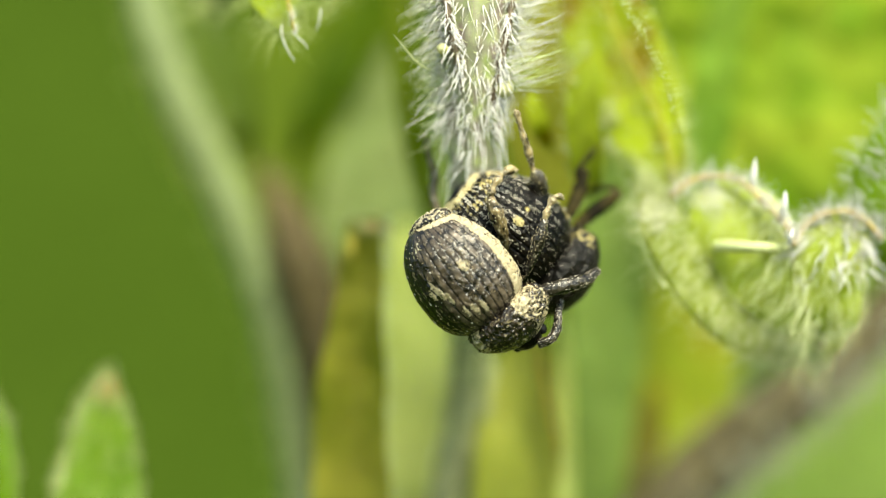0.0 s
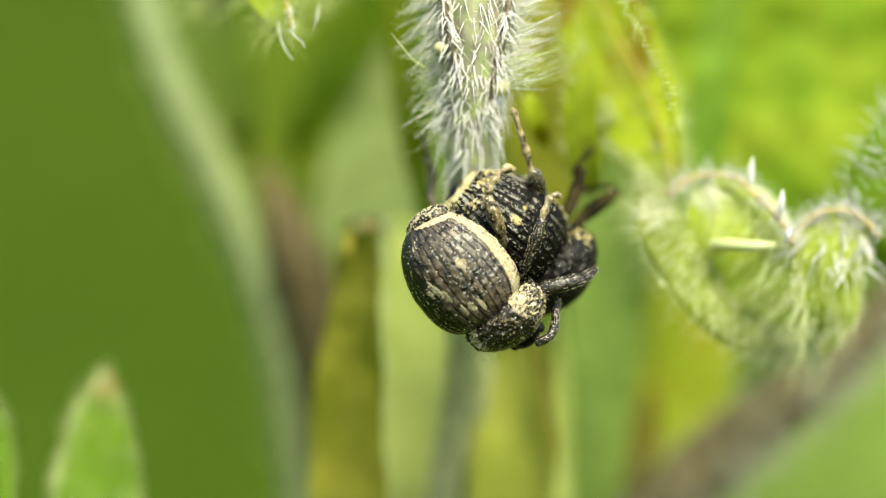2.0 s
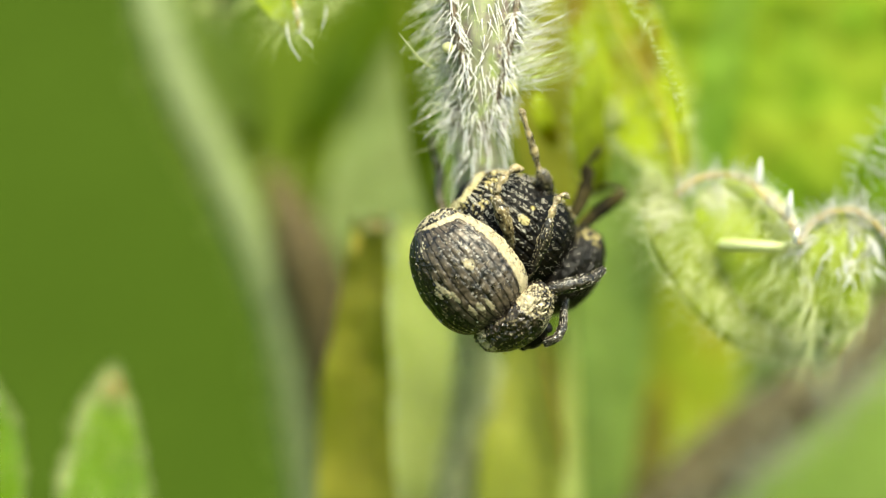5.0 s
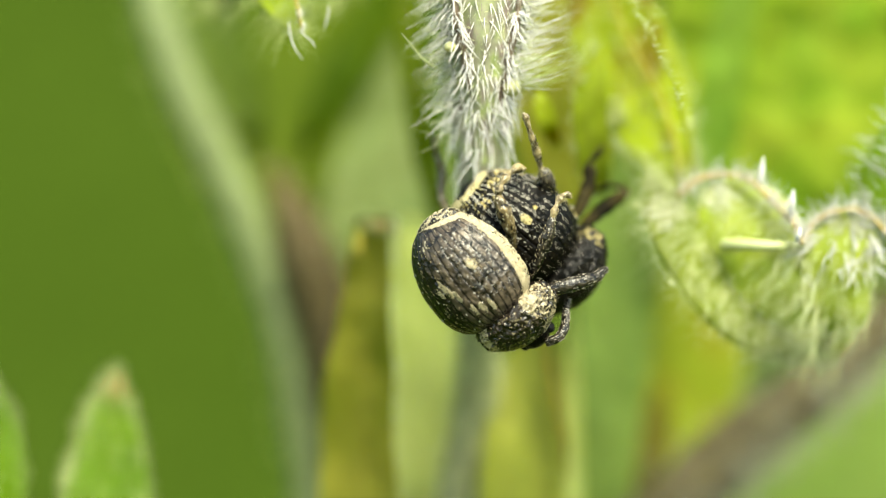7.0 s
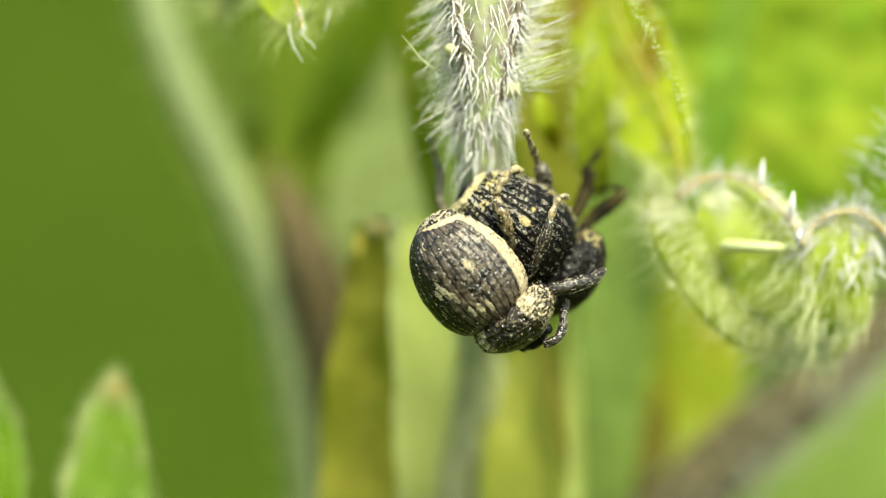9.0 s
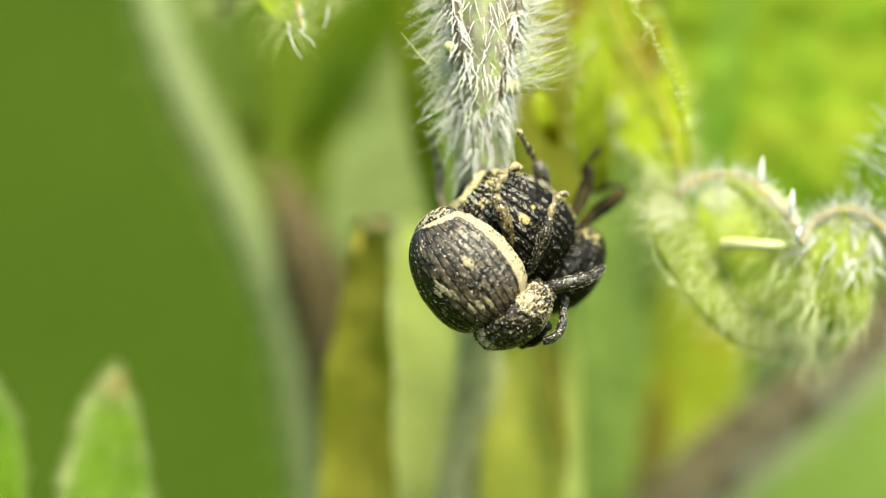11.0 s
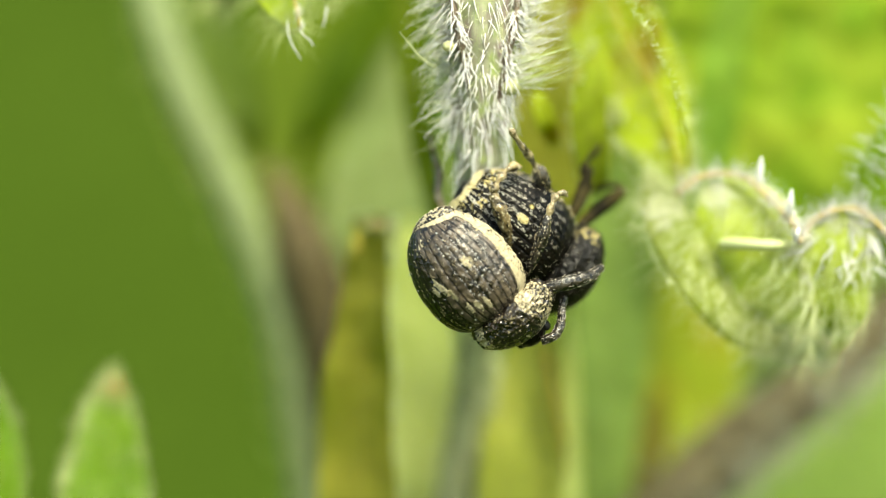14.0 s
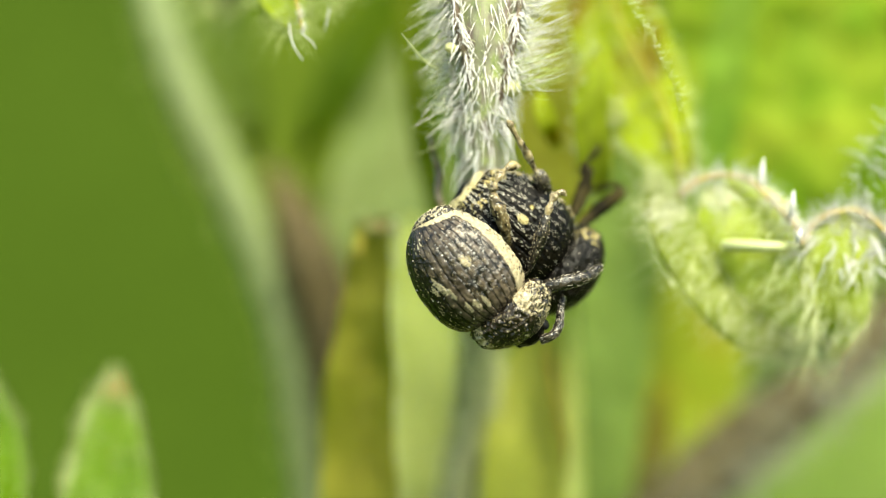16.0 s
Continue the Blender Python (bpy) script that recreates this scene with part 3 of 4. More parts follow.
    L("fresh_leaf", "fresh green leaf behind the leaning stem", [(12, 26, -40, 1.5), (11.79, 17.00, -11.05, 3.430), (11.47, 17.00, -7.16, 4.053), (11.71, 17.50, -4.07, 3.925), (12.27, 18.00, -1.88, 2.372), (12.75, 18.00, -0.46, 0.316)],
      (1, 0.1, 0), LEAF_FRESH, "leaves", ripple=0.1)
    L("broad_leaf", "large wrinkled lime-green leaf behind the flower bud", [(6.60, 13.50, -1.17, 1.2), (8.08, 13.50, 2.09, 3.1), (9.48, 14.00, 4.79, 4), (10.76, 14.50, 7.83, 3.6), (11.75, 15.00, 10.46, 1.6)],
      (1, 0.1, 0.5), LEAF_WRINKLED, "leaves", ripple=0.5, ripple_size=0.7, n=70, m=44)
    L("olive_leaf", "dark olive leaf between stem and bud", [(2.98, 9.00, 0.29, 0.5), (2.56, 8.80, 2.21, 0.8), (2.41, 8.60, 3.99, 0.85), (2.75, 8.60, 6.04, 0.75), (2.98, 9.00, 7.74, 0.4)],
      (1, 0.2, 0), LEAF_OLIVE, "leaves", ripple=0.15)
    L("small_bract", "small yellowish bract behind the raised leg", [(2.55, 4.20, 2.30, 0.1), (2.30, 3.20, 2.82, 0.2), (2.17, 3.10, 3.25, 0.17), (2.13, 3.20, 3.51, 0.03)],
      (1, 0.2, 0), LEAF_BLOTCH, "leaves")
    L("fresh_leaf", "cool green narrow leaf in front of the wrinkled leaf", [(6.39, 10.00, -0.83, 0.3), (6.45, 8.60, 1.52, 0.5), (6.69, 8.60, 3.71, 0.55), (7.12, 9.00, 5.81, 0.5), (7.65, 10.00, 7.86, 0.3)],
      (1, 0, 0.1), LEAF_SOFT, "leaves", ripple=0.15)
    L("cool_leaf", "cool green leaf standing behind the beetles", [(2, 16, -40, 0.4), (3.69, 10.60, -8.19, 0.75), (4.00, 10.80, -5.38, 0.85), (4.30, 11.20, -2.56, 0.95), (4.45, 11.60, -0.27, 1.05), (4.70, 12.00, 1.40, 0.7), (4.85, 12.20, 2.6, 0.1)],
      (1, -0.1, 0), LEAF_COOL, "leaves", ripple=0.15)
    L("pale_leaf", "thin pale leaf blade below the beetles", [(2, 16, -40, 0.15), (3.15, 6.60, -7.67, 0.2), (3.09, 7.00, -5.06, 0.22), (3.07, 7.50, -2.95, 0.18), (3.04, 8.00, -1.34, 0.05)],
      (1, -0.2, 0), LEAF_PALELIME, "leaves", ripple=0.05)
    L("pale_lime_leaf", "pale lime leaf standing behind the lower stem", [(1, 16, -50, 0.6), (0.0, 9.8, -14.0, 1.2), (-0.20, 10.00, -8.11, 1.3), (-0.23, 10.40, -5.35, 1.45), (-0.34, 11.00, -2.83, 1.45), (-0.60, 11.60, -0.85, 1), (-0.81, 12.00, 0.74, 0.1)],
      (1, -0.05, 0), LEAF_PALELIME, "leaves", ripple=0.2)
    L("withered_leaf", "small withered brown leaf tip below the bud", [(4, 20, -40, 0.2), (4.89, 11.40, -7.44, 0.287), (4.97, 11.20, -5.99, 0.371), (5.23, 11.20, -4.99, 0.486), (5.41, 11.30, -4.21, 0.372), (5.56, 11.40, -3.57, 0.057)],
      (1, 0.1, 0), LEAF_WITHERED, "leaves", ripple=0.1)
    # red-tipped leaves in the corner
    tipfur = [lambda g: fur(g, 1200, 0.35, 0.008, lean=(0, 0, 0.6), lean_by=0.6), lambda g: edge_fur(g, 14, -1, 260, 0.4, 0.009, (-0.8, -0.2, 0.5)),
              lambda g: edge_fur(g, 14, 1, 130, 0.3, 0.007, (0.8, -0.2, 0.5))]
    L("pointed_leaf", "bright green pointed leaf with a reddish tip", [(-4, 16, -40, 0.4), (-7.72, 5.00, -8.49, 0.94), (-7.74, 5.30, -6.59, 1.00), (-7.72, 5.70, -5.21, 0.84), (-7.70, 6.00, -3.92, 0.52), (-7.60, 6.30, -2.91, 0.05)],
      (1, 0.2, 0), LEAF_TIPPED, "leaves", furs=tipfur, cup=0.35)
    L("pointed_leaf", "bright green pointed leaf with a reddish tip", [(-5, 16, -40, 0.4), (-10.88, 5.00, -8.49, 0.94), (-10.82, 5.40, -5.96, 1.15), (-10.84, 5.80, -4.43, 1.0), (-10.94, 6.10, -3.25, 0.52), (-11.01, 6.40, -2.3, 0.06)],
      (1, 0.2, 0), LEAF_TIPPED, "leaves", furs=tipfur, cup=0.35)
    # hairy leaf tip that hangs in from above
    fringe = dict(lean=(0.0, -0.1, -0.7), lean_by=0.8, droop=(0.2, 0, -1), wild=0.5)
    ob = L("hanging_leaf", "lime-green hairy leaf tip hanging from above with a reddish midrib", [(-4.40, 4.60, 7.56, 0.512), (-3.92, 2.90, 6.41, 0.745), (-3.64, 2.30, 5.64, 0.614), (-3.38, 1.80, 5.12, 0.414), (-3.16, 1.60, 4.69, 0.061)],
           (1, 0.3, 0.1), LEAF_LIME, "leaves", cup=0.3, rib=False,
           furs=[lambda g: fur(g, 520, 0.62, 0.008, spread=0.8, curl=0.7, **fringe), lambda g: edge_fur(g, 14, -1, 90, 0.95, 0.008, (-0.7, 0.2, -0.6), spread=0.4, along=(0.3, 1.0)),
                 lambda g: edge_fur(g, 14, 1, 50, 0.8, 0.009, (0.8, 0.1, -0.3), spread=0.5, along=(0.3, 1.0))], hair_mat=HAIR_SOFT)
    for path in ([(-3.26, 0.90, 4.80, 0.011), (-3.23, 0.80, 4.53, 0.011), (-3.12, 0.70, 4.24, 0.011), (-2.96, 0.70, 3.99, 0.007)], [(-2.98, 0.70, 4.60, 0.011), (-2.87, 0.60, 4.46, 0.011), (-2.77, 0.60, 4.39, 0.011), (-2.69, 0.60, 4.25, 0.007)], [(-2.43, 1.20, 5.16, 0.011), (-2.46, 1.10, 4.91, 0.011), (-2.53, 1.10, 4.67, 0.007)]):
        part("hair", tube(path, n=14, sides=7), HAIR_WHITE, ob, "long white hair")
    rod = tube([(-3.20, 1.10, 5.66, 0.036), (-3.09, 0.90, 5.16, 0.042), (-3.02, 0.80, 4.85, 0.036), (-2.97, 0.80, 4.58, 0.018)], n=20, sides=10, lumps=0.5, lump_size=0.1)
    rib = part("midrib", rod, MARGIN_TAN, ob, "reddish brown midrib")
    part("hairs", fur(rod, 70, 0.12, 0.018, lean=(0.3, -0.6, 0.1), spread=0.4), HAIR_WHITE, rib, kind="stuff")


def build_second_tip():
    leaf_thing("hanging_leaf", "green hairy leaf hanging behind another leaf tip", [(-5.81, 4.60, 7.56, 0.384), (-5.42, 4.30, 6.89, 0.713), (-5.12, 4.00, 6.37, 0.633), (-4.90, 3.80, 5.89, 0.379), (-4.77, 3.80, 5.54, 0.063)],
               (1, 0.2, 0.1), LEAF_SOFT, "leaves", furs=[lambda g: fur(g, 420, 1.0, 0.011, lean=(0.0, 0, -1.0), lean_by=0.8, spread=0.5),
               lambda g: edge_fur(g, 14, -1, 160, 1.0, 0.012, (-0.5, 0, -0.8), spread=0.4)], cup=0.3, hair_mat=HAIR_SOFT)
    leaf_thing("hanging_leaf", "dark green hairy leaf edge hanging from above", [(-1.86, 5.00, 7.36, 0.387), (-2.07, 4.60, 6.67, 0.640), (-2.24, 4.20, 6.11, 0.534), (-2.36, 4.00, 5.74, 0.304), (-2.46, 4.00, 5.51, 0.051)],
               (1, 0.2, 0.1), LEAF_MID, "leaves", furs=[lambda g: fur(g, 160, 0.7, 0.010, lean=(-0.1, 0, -1.0), lean_by=0.8, spread=0.5)], cup=0.3, hair_mat=HAIR_SOFT)


def build_bud():
    L = leaf_thing
    white = lambda n, l, r, lean, where=None, by=0.9, droop=None: (lambda g: fur(g, n, l, r, lean=lean, lean_by=by, spread=0.35, curl=0.6, facing=(0, -1, 0), where=where, droop=droop, wild=0.5))

    def spot(x, z, size):
        return lambda uv, p: (p[:, 0] - x) ** 2 + (p[:, 2] - z) ** 2 < size ** 2

    # the cupped leaf in the middle, and its rim
    ob = L("bud_leaf", "lime-green cupped bud leaf with a pinkish margin and white hairs", [(8.82, 4.20, -2.38, 0.064), (8.27, 3.20, -2.21, 0.175), (7.78, 2.40, -1.83, 0.418), (7.37, 1.95, -1.21, 0.757), (6.83, 1.83, -0.29, 1.023), (6.48, 1.93, 0.62, 1.074), (6.32, 2.18, 1.18, 0.809), (6.23, 2.43, 1.51, 0.369)],
           (1, -0.25, -0.2), LEAF_BUD, "bud leaves", rib=False, cup=-0.12, ripple=0.12, thick=0.05, furs=[
               white(560, 0.55, 0.006, (-0.5, -0.1, -0.8), lambda uv, p: (uv[:, 0] > 0.3) & (uv[:, 1] > 0.2), 1.2), white(110, 0.8, 0.015, (-0.5, -0.2, -0.8), lambda uv, p: (uv[:, 0] > 0.62) & (uv[:, 1] < 0.8), 1.1, (-0.3, 0, -1)),
               (white(60, 0.45, 0.014, (0.7, -0.5, -0.7), spot(5.92, 1.15, 0.30), 1.8), HAIR_CREAM),
               lambda g: edge_fur(g, 14, -1, 140, 0.6, 0.006, (-0.6, -0.5, -0.5), spread=0.4, along=(0.3, 1.0)), lambda g: edge_fur(g, 14, 1, 120, 0.6, 0.010, (-0.2, -0.8, -0.6), lean=(-0.4, 0, -0.9), along=(0.42, 1.0))])
    g = tube([(5.09, 2.12, 1.18, 0.055), (5.48, 2.12, 1.48, 0.055), (6.01, 2.12, 1.62, 0.055), (6.55, 1.99, 1.53, 0.055), (6.93, 1.68, 1.17, 0.055), (7.26, 1.37, 0.80, 0.054), (7.50, 1.10, 0.47, 0.054), (7.61, 0.90, 0.11, 0.054)], n=50, sides=10, lumps=0.35, lump_size=0.25)
    m1 = part("margin", g, MARGIN, ob, "pinkish brown margin")
    part("hairs", fur(g, 420, 0.42, 0.009, lean=(0.3, -0.2, 0.7), lean_by=0.5, spread=0.7), HAIR_WHITE, m1, kind="stuff")
    part("hairs", fur(g, 26, 0.32, 0.024, lean=(0.2, -0.3, 1.0), lean_by=1.4, spread=0.35, curl=0.3, where=lambda uv, p: p[:, 0] > 6.4), HAIR_WHITE, m1, kind="stuff")
    for path in ([(6.79, 1.37, 1.40, 0.060), (6.80, 1.31, 1.66, 0.072), (6.83, 1.25, 1.96, 0.018)], [(7.39, 1.00, 0.73, 0.048), (7.40, 0.90, 0.99, 0.060), (7.42, 0.90, 1.26, 0.018)], [(7.46, 0.60, 0.15, 0.048), (7.48, 0.50, 0.32, 0.059), (7.52, 0.50, 0.46, 0.018)]):
        part("spine", tube(path, n=12, sides=8, lumps=0.1), HAIR_WHITE, m1, "thick glassy white hair")
    # the second cupped leaf with coarse combed hairs
    ob = L("bud_leaf", "lime-green bud leaf with coarse white combed hairs", [(8.81, 3.80, -2.33, 0.063), (8.78, 2.70, -2.02, 0.223), (8.71, 1.90, -1.55, 0.536), (8.53, 1.56, -0.84, 0.775), (8.55, 1.37, -0.05, 0.893), (8.64, 1.50, 0.44, 0.799), (8.77, 1.74, 0.77, 0.438)],
           (1, 0.1, 0.1), LEAF_BUD, "bud leaves", rib=False, cup=-0.3, thick=0.05, furs=[
               white(420, 0.5, 0.007, (-0.5, -0.2, -0.7), lambda uv, p: uv[:, 1] > 0.22, 1.2), (white(60, 0.62, 0.024, (-0.8, -0.3, -0.5), lambda uv, p: uv[:, 1] > 0.5, 1.1, (0.1, 0, -1.0)), HAIR_WHITE),
               (white(32, 0.62, 0.024, (0.3, -0.3, -0.7), lambda uv, p: (uv[:, 1] > 0.5) & (uv[:, 0] > 0.4), 1.1, (-0.9, 0, -0.9)), HAIR_WHITE), white(60, 0.3, 0.022, (0, -0.6, 0.3), lambda uv, p: uv[:, 1] > 0.8)])
    g = tube([(7.71, 1.25, 0.19, 0.054), (7.93, 1.43, 0.56, 0.054), (8.37, 1.56, 0.80, 0.055), (8.85, 1.50, 0.84, 0.054), (9.20, 1.43, 0.64, 0.054), (9.56, 1.43, 0.25, 0.054)], n=40, sides=10, lumps=0.3, lump_size=0.25)
    m1 = part("margin", g, MARGIN, ob, "pinkish brown margin")
    part("hairs", fur(g, 260, 0.5, 0.009, lean=(0.0, 0, 0.9), lean_by=0.6, spread=0.6), HAIR_WHITE, m1, kind="stuff")
    # the folded leaf with the long soft fringe
    L("bud_leaf", "lime-green folded bud leaf with long soft hairs", [(8.91, 4.30, -2.46, 0.064), (8.22, 3.40, -2.34, 0.175), (7.44, 2.70, -2.02, 0.421), (6.47, 2.20, -1.48, 0.564), (5.67, 1.99, -0.54, 0.635), (5.03, 1.93, 0.50, 0.561), (4.77, 2.12, 1.14, 0.416), (4.67, 2.36, 1.64, 0.098)],
      (1, 0.35, 0.4), LEAF_FOLD, "bud leaves", rib=False, cup=-0.2, thick=0.05, furs=[
          white(1050, 0.5, 0.009, (-0.8, -0.25, -0.45), lambda uv, p: (uv[:, 0] > 0.2) & (uv[:, 1] > 0.2), 1.0, (0, 0, -1)), lambda g: edge_fur(g, 14, -1, 170, 0.75, 0.005, (-0.9, -0.2, -0.1), spread=0.45, lean=(0, 0, -1), curl=0.7, along=(0.15, 1.0)),
          (white(80, 0.45, 0.014, (-0.9, -0.45, -0.5), spot(4.95, 0.85, 0.40), 1.8), HAIR_CREAM), white(70, 0.7, 0.010, (-0.9, 0, 0.5), lambda uv, p: uv[:, 1] > 0.8)])
    L("bud_leaf", "green bud leaf with bristling white hairs", [(11.15, 3.00, -1.48, 0.4), (9.95, 1.90, 0.50, 0.732), (9.57, 1.70, 1.35, 0.607), (9.69, 1.70, 2.20, 0.437), (10.01, 1.90, 3.06, 0.146)],
      (1, 0.1, 0.2), LEAF_GREEN, "bud leaves", rib=False, furs=[white(170, 0.6, 0.014, (-0.8, -0.1, 0.5))], hair_mat=HAIR_WHITE, cup=-0.3)
    bar = thing("pale_bristle", (5.92, 0.40, 0.12), "thick cream-white bristle lying across the bud leaf", "bristle")
    part("shaft", tube([(6.05, 1.90, 0.11, 0.098), (6.18, 1.75, 0.11, 0.116), (6.72, 1.40, 0.08, 0.121), (7.25, 1.40, 0.07, 0.115), (7.41, 1.50, 0.06, 0.097)], n=24, sides=10, lumps=0.2), BRISTLE, bar)
    # leaves above the bud
    ob = L("column_leaf", "yellow-green leaf with brown blotches and a browned edge above the bud", [(5.32, 3.00, 1.19, 0.174), (4.96, 3.40, 2.14, 0.601), (4.56, 3.80, 3.17, 0.959), (4.14, 4.10, 4.26, 1.066), (3.80, 4.40, 5.24, 0.995), (3.53, 4.60, 6.28, 0.717)],
           (1, -0.1, 0.35), LEAF_BLOTCH, "leaves", rib=False, cup=0.1, furs=[lambda g: edge_fur(g, 14, -1, 120, 0.45, 0.008, (-0.9, -0.2, 0.1)), lambda g: fur(g, 350, 0.5, 0.008, lean=(-0.5, 0, -0.4)),
           lambda g: fur(g, 110, 0.4, 0.016, lean=(-0.5, -0.4, -0.2), where=spot(3.85, 3.05, 0.32))])
    part("margin", tube([(3.72, 4.00, 5.97, 0.038), (4.01, 3.80, 4.93, 0.038), (4.48, 3.60, 4.06, 0.038), (4.89, 3.40, 3.15, 0.038), (5.12, 3.20, 2.32, 0.037), (5.24, 3.00, 1.53, 0.037)], n=30, sides=10, lumps=0.4, lump_size=0.3), MARGIN_TAN, ob, "browned edge")
    ob = L("edge_leaf", "grey-green leaf edge beaded with glinting hair bases", [(5.66, 4.40, 1.35, 0.128), (5.43, 4.60, 2.38, 0.307), (5.07, 4.60, 3.47, 0.435), (4.63, 4.60, 4.49, 0.461), (4.20, 4.60, 5.39, 0.461), (3.81, 4.60, 6.28, 0.384)],
           (1, 0.1, 0.2), LEAF_GREYLIME, "leaves", rib=False, cup=-0.1, furs=[lambda g: fur(g, 260, 0.4, 0.007, lean=(0.5, 0, 0.2)), lambda g: edge_fur(g, 14, 1, 130, 0.4, 0.007, (0.9, -0.3, 0.2))])
    for step, count, mat in ((0.0, 46, LEAF_LIME), (-0.085, 34, LEAF_GREYLIME)):
        g = tube([(x + step, y, z, r) for x, y, z, r in ((3.91, 1.40, 5.81, 0.012), (4.06, 0.80, 5.15, 0.012), (4.36, 0.60, 4.63, 0.012), (4.69, 0.60, 3.96, 0.012), (4.96, 0.70, 3.47, 0.012), (5.11, 1.00, 2.91, 0.012), (5.31, 1.60, 2.44, 0.012), (5.58, 3.60, 1.40, 0.013))],
                 n=40, sides=8, lumps=0.4, lump_size=0.15)
        m1 = part("margin", g, mat, ob)
        part("hair_bases", fur(g, count, 0.04, 0.018, lean=(0.3, -0.9, 0.2), lean_by=0.8, spread=0.8, where=lambda uv, p: p[:, 2] > 2.9), HAIR_CREAM, m1, kind="stuff")
        part("hairs", fur(g, 50, 0.34, 0.006, lean=(0.8, -0.2, -0.1), lean_by=0.9, spread=0.4, droop=(0, 0, 1)), HAIR_GREEN, m1, kind="stuff")
    L("small_leaf", "small olive leaf with a hairy edge beside the raised leg", [(3.56, 4.00, 1.22, 0.152), (3.30, 3.20, 2.14, 0.425), (3.20, 2.80, 2.99, 0.421), (3.25, 2.80, 3.73, 0.372), (3.48, 3.40, 4.52, 0.100)],
      (1, 0.5, 0), LEAF_BROAD, "leaves", rib=False, furs=[lambda g: edge_fur(g, 14, -1, 60, 0.3, 0.008, (-0.7, -0.2, 0.6), spread=0.5), lambda g: fur(g, 12, 0.3, 0.018, lean=(0.3, -0.5, 0.5), where=lambda uv, p: (uv[:, 0] < 0.3) & (uv[:, 1] > 0.68))])


def build_loose_hairs():
    ob = thing("loose_hair", (4.44, 1.60, 0.56), "long thin drooping plant hair with a clear drop at its end", "hair")
    part("strand", tube([(5.29, 1.40, 0.74, 0.008), (4.45, 1.50, 0.56, 0.006), (4.46, 1.30, 0.01, 0.005), (4.68, 1.20, -0.47, 0.005), (4.85, 1.20, -0.71, 0.006)], n=30, sides=6), HAIR_GREEN, ob)
    part("drop", tube([(4.81, 1.20, -0.69, 0.01), (4.84, 1.20, -0.71, 0.032), (4.89, 1.20, -0.73, 0.032), (4.91, 1.20, -0.76, 0.01)], n=10, sides=10), HAIR_GREEN, ob)
    ob = thing("bristle", (-0.46, 0.50, 4.03), "pale green stiff bristle beside the hairy stem", "bristle")
    part("shaft", tube([(0.07, 0.60, 3.70, 0.020), (-0.43, 0.20, 3.98, 0.018), (-0.66, 0.00, 4.25, 0.013), (-0.87, -0.10, 4.50, 0.004)], n=16, sides=8), BRISTLE, ob)


build_main_stem()
build_loose_hairs()
build_back_stems()
build_back_leaves()
build_second_tip()
build_bud()

# ---- the beetles ----
def shell(half_len, wide, high, belly, grooves, u0, u1, a0, a1, nu, na, groove=0.036, blunt=(0.55, 0.5), lumps=0.01, lump_size=0.08):
    """Part of a beetle's body: x runs forwards from -half_len to half_len, y to its left, z over its back.
    u0 to u1: the stretch along it (0 tail, 1 front), a0 to a1: degrees round it from the left side over the back."""
    us, an = np.linspace(u0, u1, nu), np.radians(np.linspace(a0, a1, na))
    verts, uvs = [], []
    for u in us:
        e = np.clip(u, 0.0005, 0.9995)
        prof = (e ** blunt[0] * (1 - e) ** blunt[1]) / (0.5 ** (blunt[0] + blunt[1]))
        prof = min(prof, 1.0 + 0.2 * (prof - 1.0)) if prof > 1 else prof
        for a in an:
            h = high if math.sin(a) > 0 else belly
            v = Vector(((u * 2 - 1) * half_len, math.cos(a) * wide * prof, math.sin(a) * h * prof))
            k = 1.0
            if grooves:
                k -= groove * max(0.0, math.cos(a * grooves * 2)) ** 4 * (0.65 + 0.35 * math.cos(u * 110 + math.floor(a * grooves / math.pi + 0.5) * 2.1))
            k += lumps * noise.noise(v / lump_size)
            verts.append((v.x, v.y * k, v.z * k))
            uvs.append((math.degrees(a) / 180, u))
    faces = [(i * na + k, i * na + k + 1, (i + 1) * na + k + 1, (i + 1) * na + k) for i in range(nu - 1) for k in range(na - 1)]
    return np.array(verts), faces, np.array(uvs)


def carry(geo, m):
    """The same shape, taken by the matrix m from the beetle's own space into millimetres of the place."""
    r, t = np.array(m.to_3x3()), np.array(m.translation)
    return (np.asarray(geo[0]) @ r.T + t, *geo[1:])


